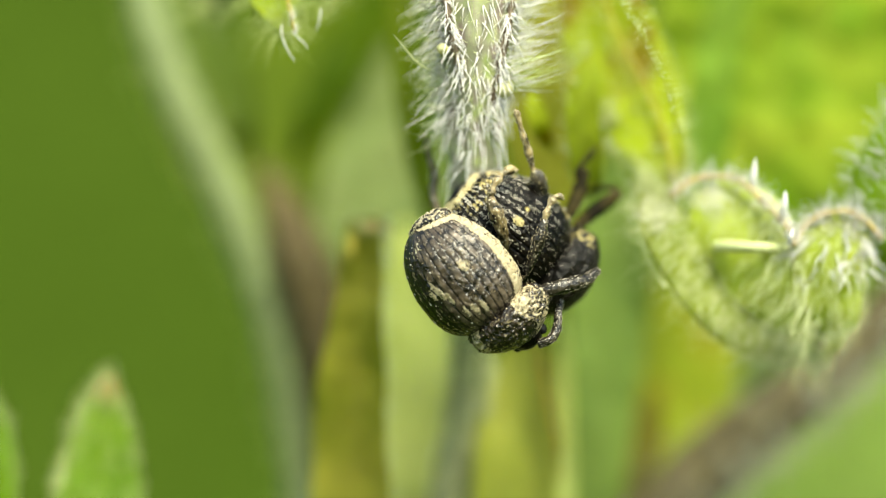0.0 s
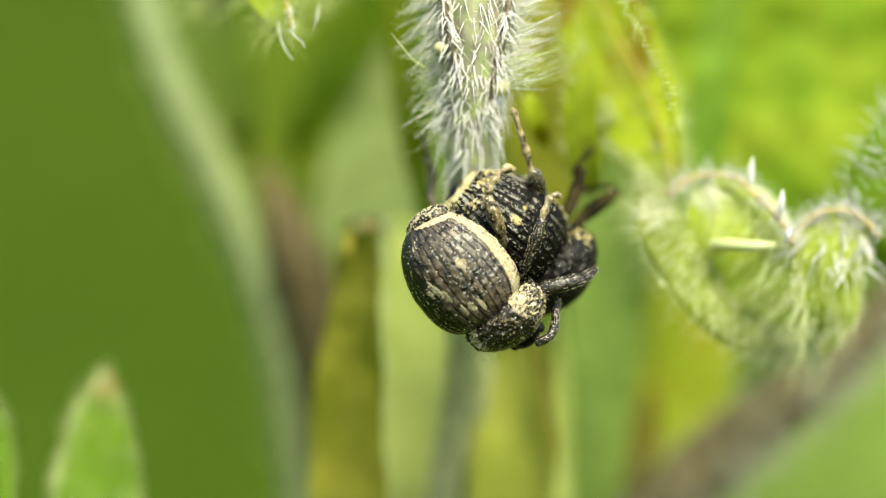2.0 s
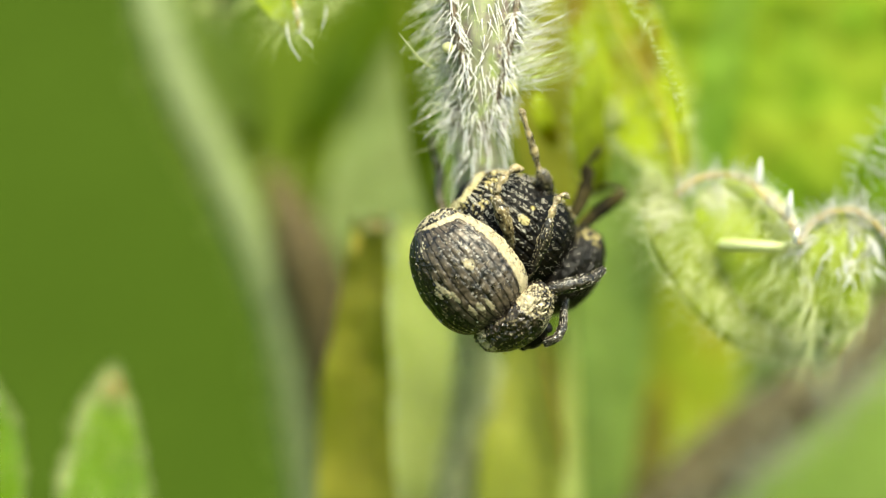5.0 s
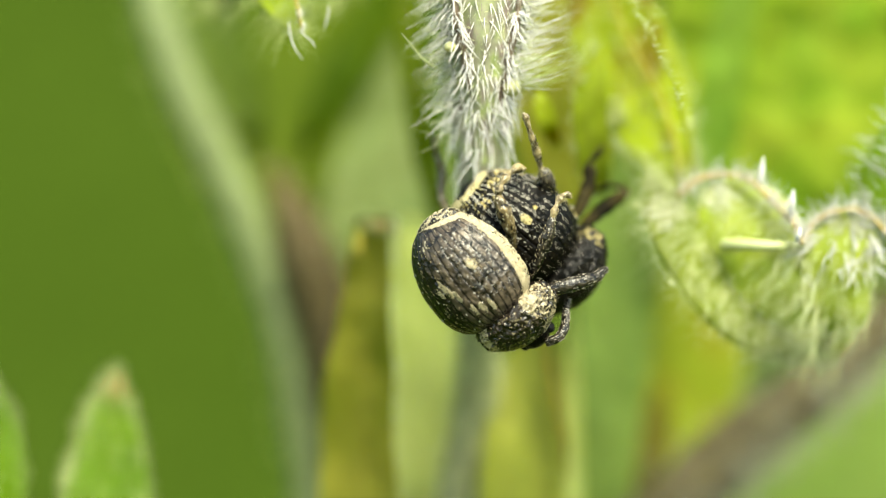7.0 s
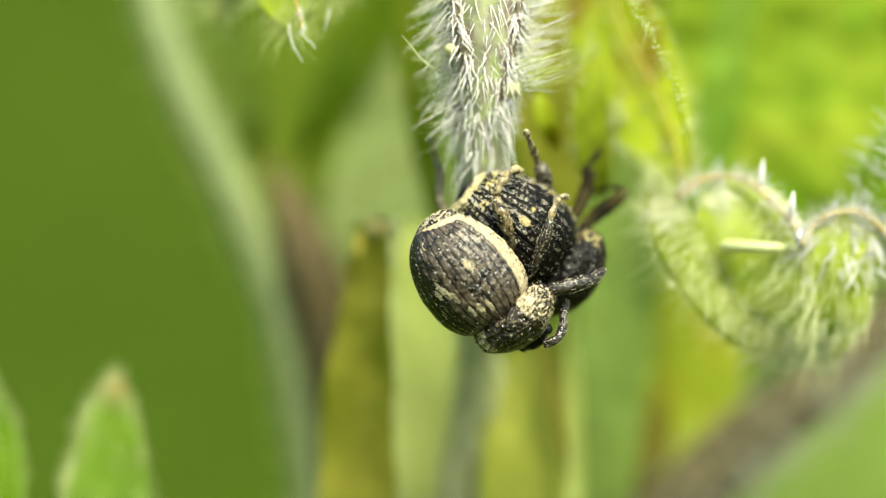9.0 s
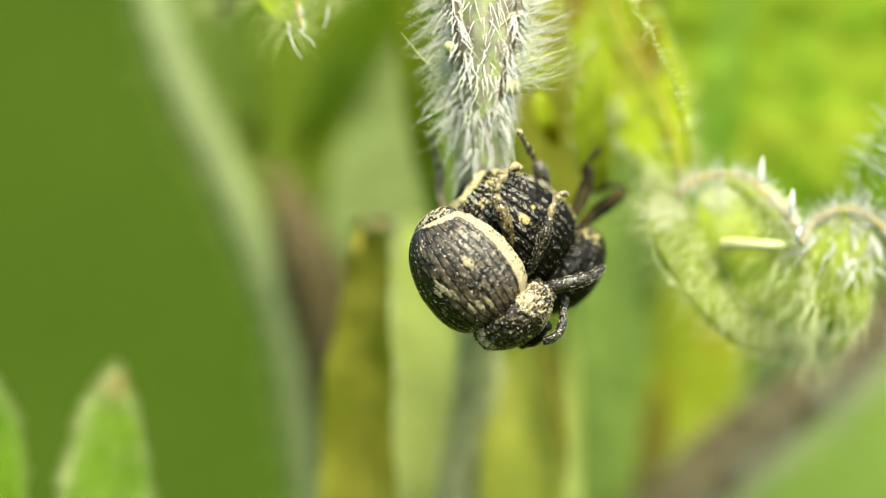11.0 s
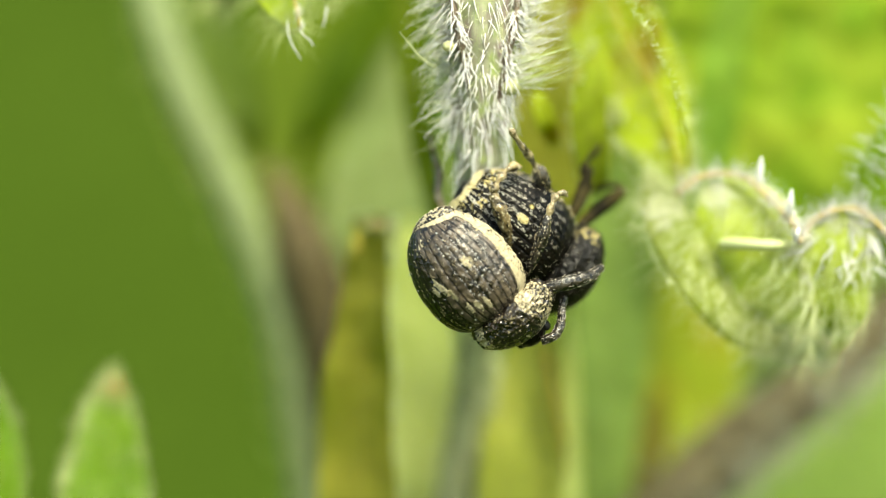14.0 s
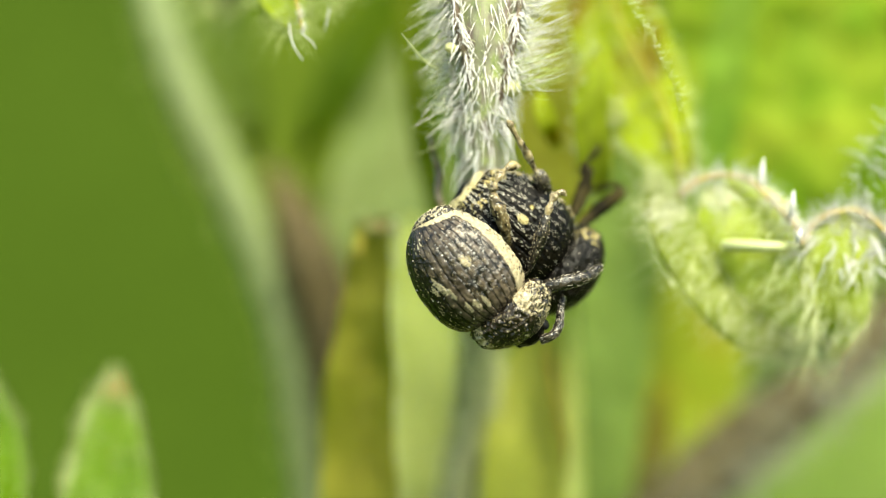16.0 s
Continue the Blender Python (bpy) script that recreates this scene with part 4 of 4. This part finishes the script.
def scales(geo, m, count, length, width, want, lift=0.008, nudge=0.3):
    """Small flat scales lying on a shell; want(u, angle) gives the chance of one there."""
    v, faces, uv = geo
    f = np.array([q for q in faces if len(q) == 4])
    pick = rng.integers(0, len(f), count)
    q = v[f[pick]]
    w = rng.uniform(0, 1, (count, 2))
    p = q[:, 0] + (q[:, 1] - q[:, 0]) * w[:, :1] + (q[:, 3] - q[:, 0]) * w[:, 1:]
    uvp = uv[f[pick][:, 0]]
    nor = unit(np.cross(q[:, 1] - q[:, 0], q[:, 3] - q[:, 0]))
    nor *= np.sign(np.sum(nor * (p * np.array((0.2, 1, 1))), axis=1, keepdims=True))
    area = np.linalg.norm(np.cross(q[:, 1] - q[:, 0], q[:, 3] - q[:, 0]), axis=1)
    keep = rng.uniform(0, 1, count) < np.array([want(a[1], a[0] * 180) for a in uvp]) * np.minimum(1, area / np.median(area))
    p, nor = p[keep], nor[keep]
    n = len(p)
    back = unit(np.array((-1.0, 0, 0)) + rng.normal(0, nudge, (n, 3)))
    back = unit(back - nor * np.sum(back * nor, axis=1, keepdims=True))
    side = np.cross(nor, back)
    ln, wd = length * rng.uniform(0.7, 1.3, (n, 1)), width * rng.uniform(0.7, 1.3, (n, 1))
    ring = [p - nor * 0.006, p + side * wd + back * ln * 0.45 + nor * lift, p + back * ln + nor * lift * 1.6, p - side * wd + back * ln * 0.45 + nor * lift, p + back * ln * 0.45 + nor * lift * 2]
    verts = np.stack(ring, axis=1).reshape(-1, 3)
    i = np.arange(n)[:, None] * 5
    tri = np.vstack([i + np.array(t) for t in ((0, 1, 4), (1, 2, 4), (2, 3, 4), (3, 0, 4))])
    return carry((verts, tri.tolist(), None), m)


def frame_of(centre, ahead, back):
    """The matrix of a body at centre with its head towards ahead and its back towards back."""
    x = Vector(ahead).normalized()
    z = Vector(back)
    z = (z - x * z.dot(x)).normalized()
    y = z.cross(x)
    m = Matrix((x, y, z)).transposed().to_4x4()
    m.translation = centre
    return m


def beads(geo, m, grooves, want, radius=0.021):
    """Rows of tiny pale grains along the grooves of a wing case, which paint in its glints."""
    v, faces, uv = geo
    na = 130
    grid, grid_uv = v.reshape(-1, na, 3), uv.reshape(-1, na, 2)
    spots = []
    for k in range(na):
        a = grid_uv[0, k, 0] * math.pi
        if abs(math.cos(a * grooves * 2)) > 0.985:
            for i in range(6, len(grid) - 4, 4):
                if rng.uniform() < want(grid_uv[i, k, 1], grid_uv[i, k, 0] * 180):
                    spots.append(grid[i, k] * 1.004 + rng.normal(0, 0.006, 3))
    p = np.array(spots or [grid[10, 10]])
    r = radius * rng.uniform(0.6, 1.2, (len(p), 1))
    dirs = np.array([(1, 0, 0), (0, 1, 0), (-1, 0, 0), (0, -1, 0), (0, 0, 1), (0, 0, -1), (0.58, 0.58, 0.58), (-0.58, 0.58, 0.58), (-0.58, -0.58, 0.58), (0.58, -0.58, 0.58)], float)
    verts = (p[:, None] + dirs[None] * r[:, None]).reshape(-1, 3)
    tri = [(4, 6, 7), (4, 7, 8), (4, 8, 9), (4, 9, 6), (0, 1, 6), (1, 7, 6), (1, 2, 7), (2, 8, 7), (2, 3, 8), (3, 9, 8), (3, 0, 9), (0, 6, 9), (5, 1, 0), (5, 2, 1), (5, 3, 2), (5, 0, 3)]
    idx = np.arange(len(p))[:, None] * 10
    return carry((verts, np.vstack([idx + np.array(t) for t in tri]).tolist(), None), m)


def paint(geo, pale, brown):
    """Where a shell is pale (red) and brown (green), from pale(u, angle) and brown(u, angle), with frayed edges. Low
    green also paints in side shade.
    """
    out = np.ones((len(geo[0]), 4))
    for k, (p, (a, u)) in enumerate(zip(geo[0], geo[2])):
        fray = noise.noise(Vector(p) / 0.05) * 0.5 + noise.noise(Vector(p) / 0.16) * 0.35
        a *= 180
        w = pale(u, a)
        out[k, 0] = min(1.0, max(0.0, w + fray * 1.1)) if w > 0 else 0.0
        out[k, 1] = min(1.0, max(0.0, brown(u, a) + fray * 0.9))
    return out


def build_beetle(label, m, shell_mat, pro_mat, band_mat, dust_mat, tail_mat, band, brown, setae, glint_chance, neck_pale, neck=(0.5, 0.92, 0.68), neck_at=(1.45, 0.14), tail_at=-1.02, tail_pale=0.28, tail_wide=0.50, size=1.0, tail_size=1.0, neck_mat=None, wide=1.04):
    """Body without legs: wing cases, belly, tail plate, neck shield, head with snout and eyes."""
    ob = thing("weevil", tuple(m.translation), label, "weevil", "mating weevils")
    s = size
    between_lines = lambda a: math.cos(radians(a) * 36) < 0.1
    body = dict(half_len=1.22 * s, wide=wide * s, high=0.92 * s, belly=0.62 * s, blunt=(0.42, 0.28))
    for name, a0, a1 in (("wing_case", 2, 89.4), ("wing_case", 90.6, 178)):
        g = shell(grooves=18, u0=0.02, u1=0.97, a0=a0, a1=a1, nu=110, na=130, groove=0.024, **body)
        case = part(name, carry(g, m), shell_mat, ob, pigment=paint(g, band, brown))
        part("scale_pattern", scales(g, m, 16000, 0.05, 0.015, lambda u, a: 0.4 * (band(u, a) > 0.45), nudge=0.4), band_mat, case, kind="stuff")
        part("scale_dust", scales(g, m, 14000, 0.05, 0.0065, lambda u, a: setae(u, a) * between_lines(a) * (0.6 + 1.2 * noise.noise(Vector((u * 9, a / 9, 3.3)))), nudge=0.2), dust_mat, case, kind="stuff")
        part("grain", beads(g, m, 18, glint_chance), GLINT_BEAD, case, kind="stuff")
    body.update(wide=(wide - 0.05) * s, high=0.84 * s)
    g = shell(grooves=0, u0=0.0, u1=1.0, a0=-178, a1=180, nu=40, na=60, lumps=0.03, lump_size=0.15, **body)
    part("belly", carry(g, m), pro_mat, ob)
    # tail plate
    t = m @ Matrix.Translation((tail_at * s, 0.12, 0.02)) @ Matrix.Rotation(radians(-30), 4, "Y")
    k = s * tail_size
    g = shell(0.28 * k, tail_wide * k, 0.42 * k, 0.35 * k, 0, 0.02, 0.98, -175, 180, 24, 40, blunt=(0.4, 0.4), lumps=0.05)
    tail = part("tail_plate", carry(g, t), neck_mat or pro_mat, ob, pigment=paint(g, lambda u, a: tail_pale, lambda u, a: 0.3))
    part("scale_dust", scales(g, t, 1800, 0.045, 0.010, lambda u, a: 0.3), tail_mat, tail, kind="stuff")
    # neck shield
    t = m @ Matrix.Translation((neck_at[0] * s, neck_at[1], -0.02 * s)) @ Matrix.Rotation(radians(10), 4, "Y")
    g = shell(neck[0] * s, neck[1] * s, neck[2] * s, 0.55 * s, 0, 0.03, 0.97, -178, 180, 70, 130, blunt=(0.30, 0.55), lumps=0.07, lump_size=0.08)
    shield = part("neck_shield", carry(g, t), neck_mat or pro_mat, ob, pigment=paint(g, neck_pale, lambda u, a: 0.4))
    part("scale_pattern", scales(g, t, 14000, 0.045, 0.013, lambda u, a: 0.2 * (neck_pale(u, a) > 0.4), nudge=0.6), band_mat, shield, kind="stuff")
    part("scale_dust", scales(g, t, 4000, 0.05, 0.007, lambda u, a: 0.05), dust_mat, shield, kind="stuff")
    # head and snout
    t = m @ Matrix.Translation((1.84 * s, neck_at[1] - 0.04, -0.26 * s)) @ Matrix.Rotation(radians(70), 4, "Y")
    g = shell(0.28 * s, 0.36 * s, 0.30 * s, 0.30 * s, 0, 0.02, 0.98, -178, 180, 30, 50, blunt=(0.4, 0.5), lumps=0.05, lump_size=0.06)
    head = part("head", carry(g, t), pro_mat, ob)
    for y in (0.33, -0.33):
        e = shell(0.12 * s, 0.10 * s, 0.12 * s, 0.12 * s, 0, 0.01, 0.99, -180, 180, 12, 20, blunt=(0.5, 0.5), lumps=0)
        part("eye", carry(e, t @ Matrix.Translation((0.05 * s, y * s, 0.08 * s))), EYE, head, "glossy black eye")
    snout = tube([(0.25 * s, 0, 0, 0.13 * s), (0.5 * s, 0, -0.04 * s, 0.10 * s), (0.75 * s, 0, -0.25 * s, 0.085 * s), (0.85 * s, 0, -0.5 * s, 0.095 * s)], n=14, sides=12, lumps=0.05, lump_size=0.1)
    part("snout", carry(snout[:3], t), pro_mat, head)
    return ob, tail


def limb(ob, name, points, mat, dust_mat, n=18, lumps=0.22, pivot=None, dust=170):
    g = tube(points, n=n, sides=12, lumps=lumps, lump_size=0.09)
    made = part(name, g[:3], mat, ob, pivot=pivot)
    made_scales = hair_geo(*limb_scales(g, dust))
    part("scale_dust", made_scales, dust_mat, made, kind="stuff")
    return made


def limb_scales(g, count):
    pts, nor = g[0], g[3]
    i = rng.integers(0, len(pts) - 12, count)
    w = rng.uniform(0, 1, (count, 1))
    roots = pts[i] * (1 - w) + pts[i + 12] * w
    along = unit(pts[i + 12] - pts[i])
    ways = unit(along + nor[i] * 0.12 + rng.normal(0, 0.22, (count, 3)))
    return roots, ways, nor[i] * -0.1, rng.uniform(0.03, 0.07, count), np.full(count, 0.006), 3


FRONT = frame_of((0.50, -0.40, -0.41), (0.62, 0.05, -0.78), (-0.30, -0.92, -0.24))
REAR = frame_of((1.42, 0.90, 0.44), (0.72, 0.22, -0.62), (0.03, -0.99, 0.03))


def near(u, a, u0, a0, ru, ra):
    return ((u - u0) / ru) ** 2 + ((a - a0) / ra) ** 2 < 1


def front_band(u, a):
    """Cream stripe along the side, bent round the tail, and short pale dashes between the lines."""
    inner = 21 + 7 * u if u > 0.13 else 23 + 92 * (1 - u / 0.13)
    if 4 < a < inner and u < 0.97:
        return 0.95 if 15 < a < inner - 2.5 else 0.5
    dashes = ((0.47, 63, 0.05, 5, 0.5), (0.47, 107, 0.05, 2.6, 0.62), (0.54, 103, 0.06, 2.6, 0.7), (0.61, 98, 0.06, 2.6, 0.7), (0.52, 113, 0.05, 2.6, 0.5), (0.82, 73, 0.06, 2.6, 0.6),
              (0.80, 83, 0.06, 2.6, 0.6), (0.78, 92, 0.05, 2.6, 0.6), (0.12, 101, 0.04, 2.0, 0.42), (0.16, 108, 0.04, 2.0, 0.42), (0.20, 115, 0.04, 2.0, 0.40))
    for u0, a0, ru, ra, much in dashes:
        if near(u, a, u0, a0, ru, ra):
            return much
    return 0.0


def rear_band(u, a):
    """Yellow rim round the tail and along the side, two bright spots, thin rows between the lines near the tail."""
    if 12 < a < 25 and u > 0.10:
        return 0.40
    if u < 0.05:
        return 0.46
    if near(u, a, 0.47, 76, 0.045, 4.5):
        return 0.62
    if near(u, a, 0.47, 60, 0.025, 2.5) or near(u, a, 0.10, 146, 0.06, 10):
        return 0.45
    return 0.27 + 0.10 * (math.cos(radians(a) * 36) < -0.3) if u < 0.20 else 0.0


front, front_tail = build_beetle("dark brown weevil with cream bands, clinging to its mate", FRONT, SHELL_BROWN, SHELL_BLACK, SCALE_CREAM, SCALE_TAN, SCALE_CREAM,
                                 # brown fades to black past 100 degrees: shade of the left flank, painted in
                                 band=front_band, brown=lambda u, a: 0.9 if a < 100 else max(0.0, 0.9 - (a - 100) / 22), setae=lambda u, a: 0.03 if a < 115 else 0.05,
                                 # painted glints, densest on the upper right of the wing cases
                                 glint_chance=lambda u, a: 0.55 if 36 < a < 82 and 0.2 < u < 0.78 else 0.06,
                                 neck_pale=lambda u, a: (0.75 if u < 0.25 and 34 < a < 58 else 0.42) * (0 < a < 62 - 30 * abs(u - 0.3)) + 0.42 * (122 < a < 146) * (u < 0.6) + 0.2 * (a >= 62),
                                 neck_at=(1.45, 0.21), size=1.04, wide=1.07, tail_size=0.84, tail_pale=0.38, tail_wide=0.62, neck_mat=SHELL_NECK)
rear, rear_tail = build_beetle("black weevil with yellow bands and spots, on the stem", REAR, SHELL_STREAKED, SHELL_BLACK, SCALE_YELLOW, SCALE_PALE, SCALE_GREY,
                               band=rear_band, brown=lambda u, a: 0.5, setae=lambda u, a: 0.28 if u < 0.55 else 0.10, glint_chance=lambda u, a: 0.0,
                               neck_pale=lambda u, a: 0.40 * (8 < a < 44) * (u < 0.45), neck=(0.58, 0.98, 0.74), neck_at=(1.51, 0.09), tail_at=-0.86, size=1.10, wide=1.13, neck_mat=SHELL_DARK_NECK)

# legs of the front beetle
limb(front, "leg", [(1.48, 0.00, 0.01, 0.07), (1.36, -0.35, 0.48, 0.14), (1.21, -0.45, 0.89, 0.145), (1.13, -0.45, 1.12, 0.07)], LEG_PALE, SCALE_GREY, dust=70)
limb(front, "foot", [(1.13, -0.45, 1.10, 0.045), (1.15, -0.47, 1.20, 0.09), (1.21, -0.50, 1.34, 0.045), (1.28, -0.42, 1.46, 0.105), (1.40, -0.30, 1.59, 0.05), (1.56, -0.15, 1.68, 0.11), (1.72, -0.05, 1.67, 0.03)], FOOT_SHELL, SCALE_CREAM, n=44, lumps=0.08, dust=60)
limb(front, "leg", [(1.80, -0.30, -0.60, 0.05), (1.99, -0.55, -0.16, 0.115), (2.14, -0.70, 0.24, 0.135), (2.25, -0.75, 0.65, 0.07)], LEG_SHELL, SCALE_TAN)
limb(front, "foot", [(2.24, -0.75, 0.61, 0.04), (2.29, -0.72, 0.78, 0.085), (2.33, -0.70, 0.91, 0.04), (2.39, -0.64, 1.02, 0.09), (2.48, -0.56, 1.11, 0.045), (2.58, -0.48, 1.12, 0.075), (2.65, -0.45, 1.06, 0.02)], FOOT_SHELL, SCALE_CREAM, n=44, lumps=0.08, dust=60)
limb(front, "leg", [(1.94, -0.40, -0.89, 0.07), (2.34, -0.50, -0.80, 0.145), (2.81, -0.40, -0.69, 0.155), (3.18, -0.20, -0.57, 0.125), (3.39, 0.00, -0.40, 0.07)], LEG_SHELL, SCALE_GREY, dust=200)
limb(front, "leg", [(2.11, -0.40, -1.93, 0.09), (2.38, -0.40, -1.83, 0.1), (2.53, -0.30, -1.57, 0.1), (2.55, -0.20, -1.28, 0.08), (2.64, 0.00, -1.05, 0.06)], LEG_SHELL, SCALE_GREY)
# legs of the rear beetle
limb(rear, "leg", [(2.67, 1.40, 0.50, 0.09), (2.93, 1.60, 0.89, 0.14), (3.13, 1.80, 1.38, 0.15), (3.24, 1.90, 1.74, 0.08)], LEG_BROWN, SCALE_TAN, dust=30)
limb(rear, "leg", [(2.92, 1.50, 0.38, 0.09), (3.34, 1.90, 0.77, 0.14), (3.77, 2.10, 1.09, 0.15), (4.02, 2.20, 1.26, 0.07)], LEG_BROWN, SCALE_TAN, dust=30)
limb(rear, "leg", [(0.19, 1.40, 0.62, 0.08), (-0.05, 1.90, 1.23, 0.09), (-0.01, 2.00, 1.60, 0.09), (-0.15, 2.00, 2.09, 0.06), (-0.20, 2.00, 2.46, 0.05)], LEG_PALE, SCALE_GREY)
limb(rear, "foot", [(3.15, 1.90, 1.45, 0.061), (3.10, 2.00, 1.70, 0.086), (3.21, 2.10, 1.90, 0.049), (3.37, 2.30, 2.08, 0.074), (3.50, 2.50, 2.26, 0.025)], LEG_BROWN, SCALE_TAN, n=30, lumps=0.08, dust=20)
limb(rear, "foot", [(3.97, 2.20, 1.19, 0.061), (3.90, 2.50, 1.34, 0.086), (3.69, 2.80, 1.38, 0.050), (3.49, 3.10, 1.33, 0.075), (3.35, 3.30, 1.24, 0.025)], LEG_BROWN, SCALE_TAN, n=30, lumps=0.08, dust=20)
KNEE = (2.41, 1.00, 0.79)
ANKLE = (2.08, 0.32, 1.68)
wave = limb(rear, "raised_leg", [(2.41, 1.00, 0.79, 0.07), (2.30, 0.70, 1.14, 0.11), (2.19, 0.42, 1.48, 0.17), (2.13, 0.36, 1.62, 0.14), (2.08, 0.32, 1.70, 0.06)], LEG_SHELL, SCALE_YELLOW, pivot=KNEE)
foot = limb(wave, "foot", [(2.08, 0.32, 1.68, 0.050), (2.03, 0.26, 1.86, 0.062), (1.96, 0.18, 2.07, 0.095), (1.90, 0.08, 2.25, 0.070), (1.85, 0.03, 2.37, 0.078), (1.80, -0.02, 2.49, 0.050), (1.75, -0.08, 2.64, 0.052), (1.71, -0.11, 2.76, 0.060), (1.68, -0.13, 2.85, 0.078), (1.64, -0.14, 2.91, 0.020)], FOOT_SHELL, SCALE_CREAM, pivot=ANKLE, n=60, lumps=0.08)


def aim(rest, way):
    """The turn that takes the way a part rests to another way."""
    return Vector(rest).rotation_difference(Vector(way)).to_matrix().to_4x4()


def between(a, b):
    return tuple((Vector(b) - Vector(a)).normalized())


def motions():
    # the two beetles shift on the stem: seconds, millimetres across and up
    for ob, rows in ((rear, [(0, 0, 0), (4, 0.005, 0.0), (7.5, 0.0, 0.003), (8, -0.009, 0.001), (8.5, -0.028, 0), (9, -0.030, 0), (11.5, -0.028, -0.002), (12, -0.034, 0.010),
                             (12.5, -0.044, 0.012), (13, -0.042, 0.003), (13.5, -0.034, -0.002), (14, -0.033, -0.002), (14.5, -0.039, 0.002), (15, -0.039, 0.008), (15.5, -0.045, 0.020), (16, -0.074, 0.024)]),
                     (front, [(0, 0, 0), (4, 0.006, 0.0), (7.5, 0.0, 0.0), (8, -0.014, 0.001), (8.5, -0.040, 0.003), (9, -0.044, 0.002), (11.5, -0.046, 0.028), (12, -0.050, 0.039),
                              (12.5, -0.058, 0.039), (13, -0.052, 0.022), (13.5, -0.048, 0.020), (14, -0.053, 0.020), (14.5, -0.053, 0.018), (15, -0.056, 0.034), (15.5, -0.070, 0.060), (16, -0.119, 0.066)])):
        base = ob.location.copy()
        walk(ob, [(t, Matrix.Translation(base + Vector((x, 0, z)) * MM)) for t, x, z in rows])
    # the tail plate of the front beetle works up and down
    walk(front_tail, [(t, pose(-0.3 * z * MM, 0, z * MM)) for t, z in
                      ((0, 0.02), (0.5, 0.075), (1, 0.055), (1.5, 0.055), (2, 0.055), (2.5, 0.09), (3, 0.09), (3.5, 0.04), (4, 0.015), (6.5, -0.01), (16, -0.01))])
    # seconds, the way the raised leg points, the way its foot points
    swing = [
        (0, (-0.26, -0.61, 0.74), (-0.28, -0.30, 0.91)),
        (4.2, (-0.26, -0.61, 0.74), (-0.28, -0.30, 0.91)),
        (6.3, (-0.27, -0.61, 0.74), (-0.27, -0.34, 0.90)),
        (6.6, (-0.29, -0.58, 0.76), (-0.24, -0.41, 0.88)),
        (7, (-0.26, -0.62, 0.74), (-0.27, -0.50, 0.82)),
        (7.2, (-0.24, -0.63, 0.74), (-0.28, -0.58, 0.77)),
        (7.4, (-0.29, -0.50, 0.82), (-0.28, -0.76, 0.58)),
        (7.6, (-0.27, -0.57, 0.78), (-0.31, -0.78, 0.54)),
        (7.8, (-0.27, -0.54, 0.79), (-0.31, -0.79, 0.52)),
        (8, (-0.35, -0.51, 0.79), (-0.38, -0.81, 0.44)),
        (8.2, (-0.30, -0.43, 0.85), (-0.31, -0.86, 0.41)),
        (8.4, (-0.27, -0.44, 0.86), (-0.23, -0.88, 0.41)),
        (8.6, (-0.28, -0.33, 0.90), (-0.26, -0.87, 0.41)),
        (8.8, (-0.27, -0.33, 0.90), (-0.25, -0.90, 0.36)),
        (9, (-0.30, -0.24, 0.93), (-0.20, -0.87, 0.44)),
        (9.2, (-0.29, -0.13, 0.95), (-0.21, -0.88, 0.42)),
        (11.3, (-0.34, -0.13, 0.93), (-0.26, -0.88, 0.40)),
        (11.6, (-0.31, -0.28, 0.91), (-0.29, -0.89, 0.34)),
        (12, (-0.43, -0.13, 0.89), (-0.38, -0.81, 0.45)),
        (12.3, (-0.42, -0.13, 0.90), (-0.39, -0.80, 0.46)),
        (12.6, (-0.41, -0.25, 0.88), (-0.41, -0.79, 0.45)),
        (13, (-0.42, -0.19, 0.89), (-0.40, -0.80, 0.45)),
        (13.3, (-0.44, -0.13, 0.89), (-0.39, -0.81, 0.44)),
        (13.6, (-0.43, -0.13, 0.89), (-0.39, -0.81, 0.44)),
        (13.9, (-0.38, -0.40, 0.84), (-0.44, -0.66, 0.60)),
        (14.2, (-0.19, -0.64, 0.75), (-0.32, -0.86, 0.40)),
        (14.5, (-0.24, -0.55, 0.80), (-0.34, -0.64, 0.69)),
        (14.8, (-0.23, -0.55, 0.80), (-0.33, -0.62, 0.71)),
        (15.1, (-0.28, -0.57, 0.78), (-0.34, -0.81, 0.48)),
        (15.4, (-0.31, -0.56, 0.76), (-0.40, -0.57, 0.72)),
        (15.7, (-0.29, -0.61, 0.74), (-0.44, -0.51, 0.73)),
        (16, (-0.30, -0.64, 0.71), (-0.43, -0.53, 0.73)),
    ]
    leg_rest, foot_rest = between(KNEE, (2.18, 0.42, 1.51)), between(ANKLE, (1.69, -0.12, 2.82))
    hip = Matrix.Translation(wave.location)
    joint = Matrix.Translation(foot.location)
    walk(wave, [(t, hip @ aim(leg_rest, leg)) for t, leg, toe in swing])
    walk(foot, [(t, joint @ aim(leg_rest, leg).inverted() @ aim(foot_rest, toe)) for t, leg, toe in swing])


motions()
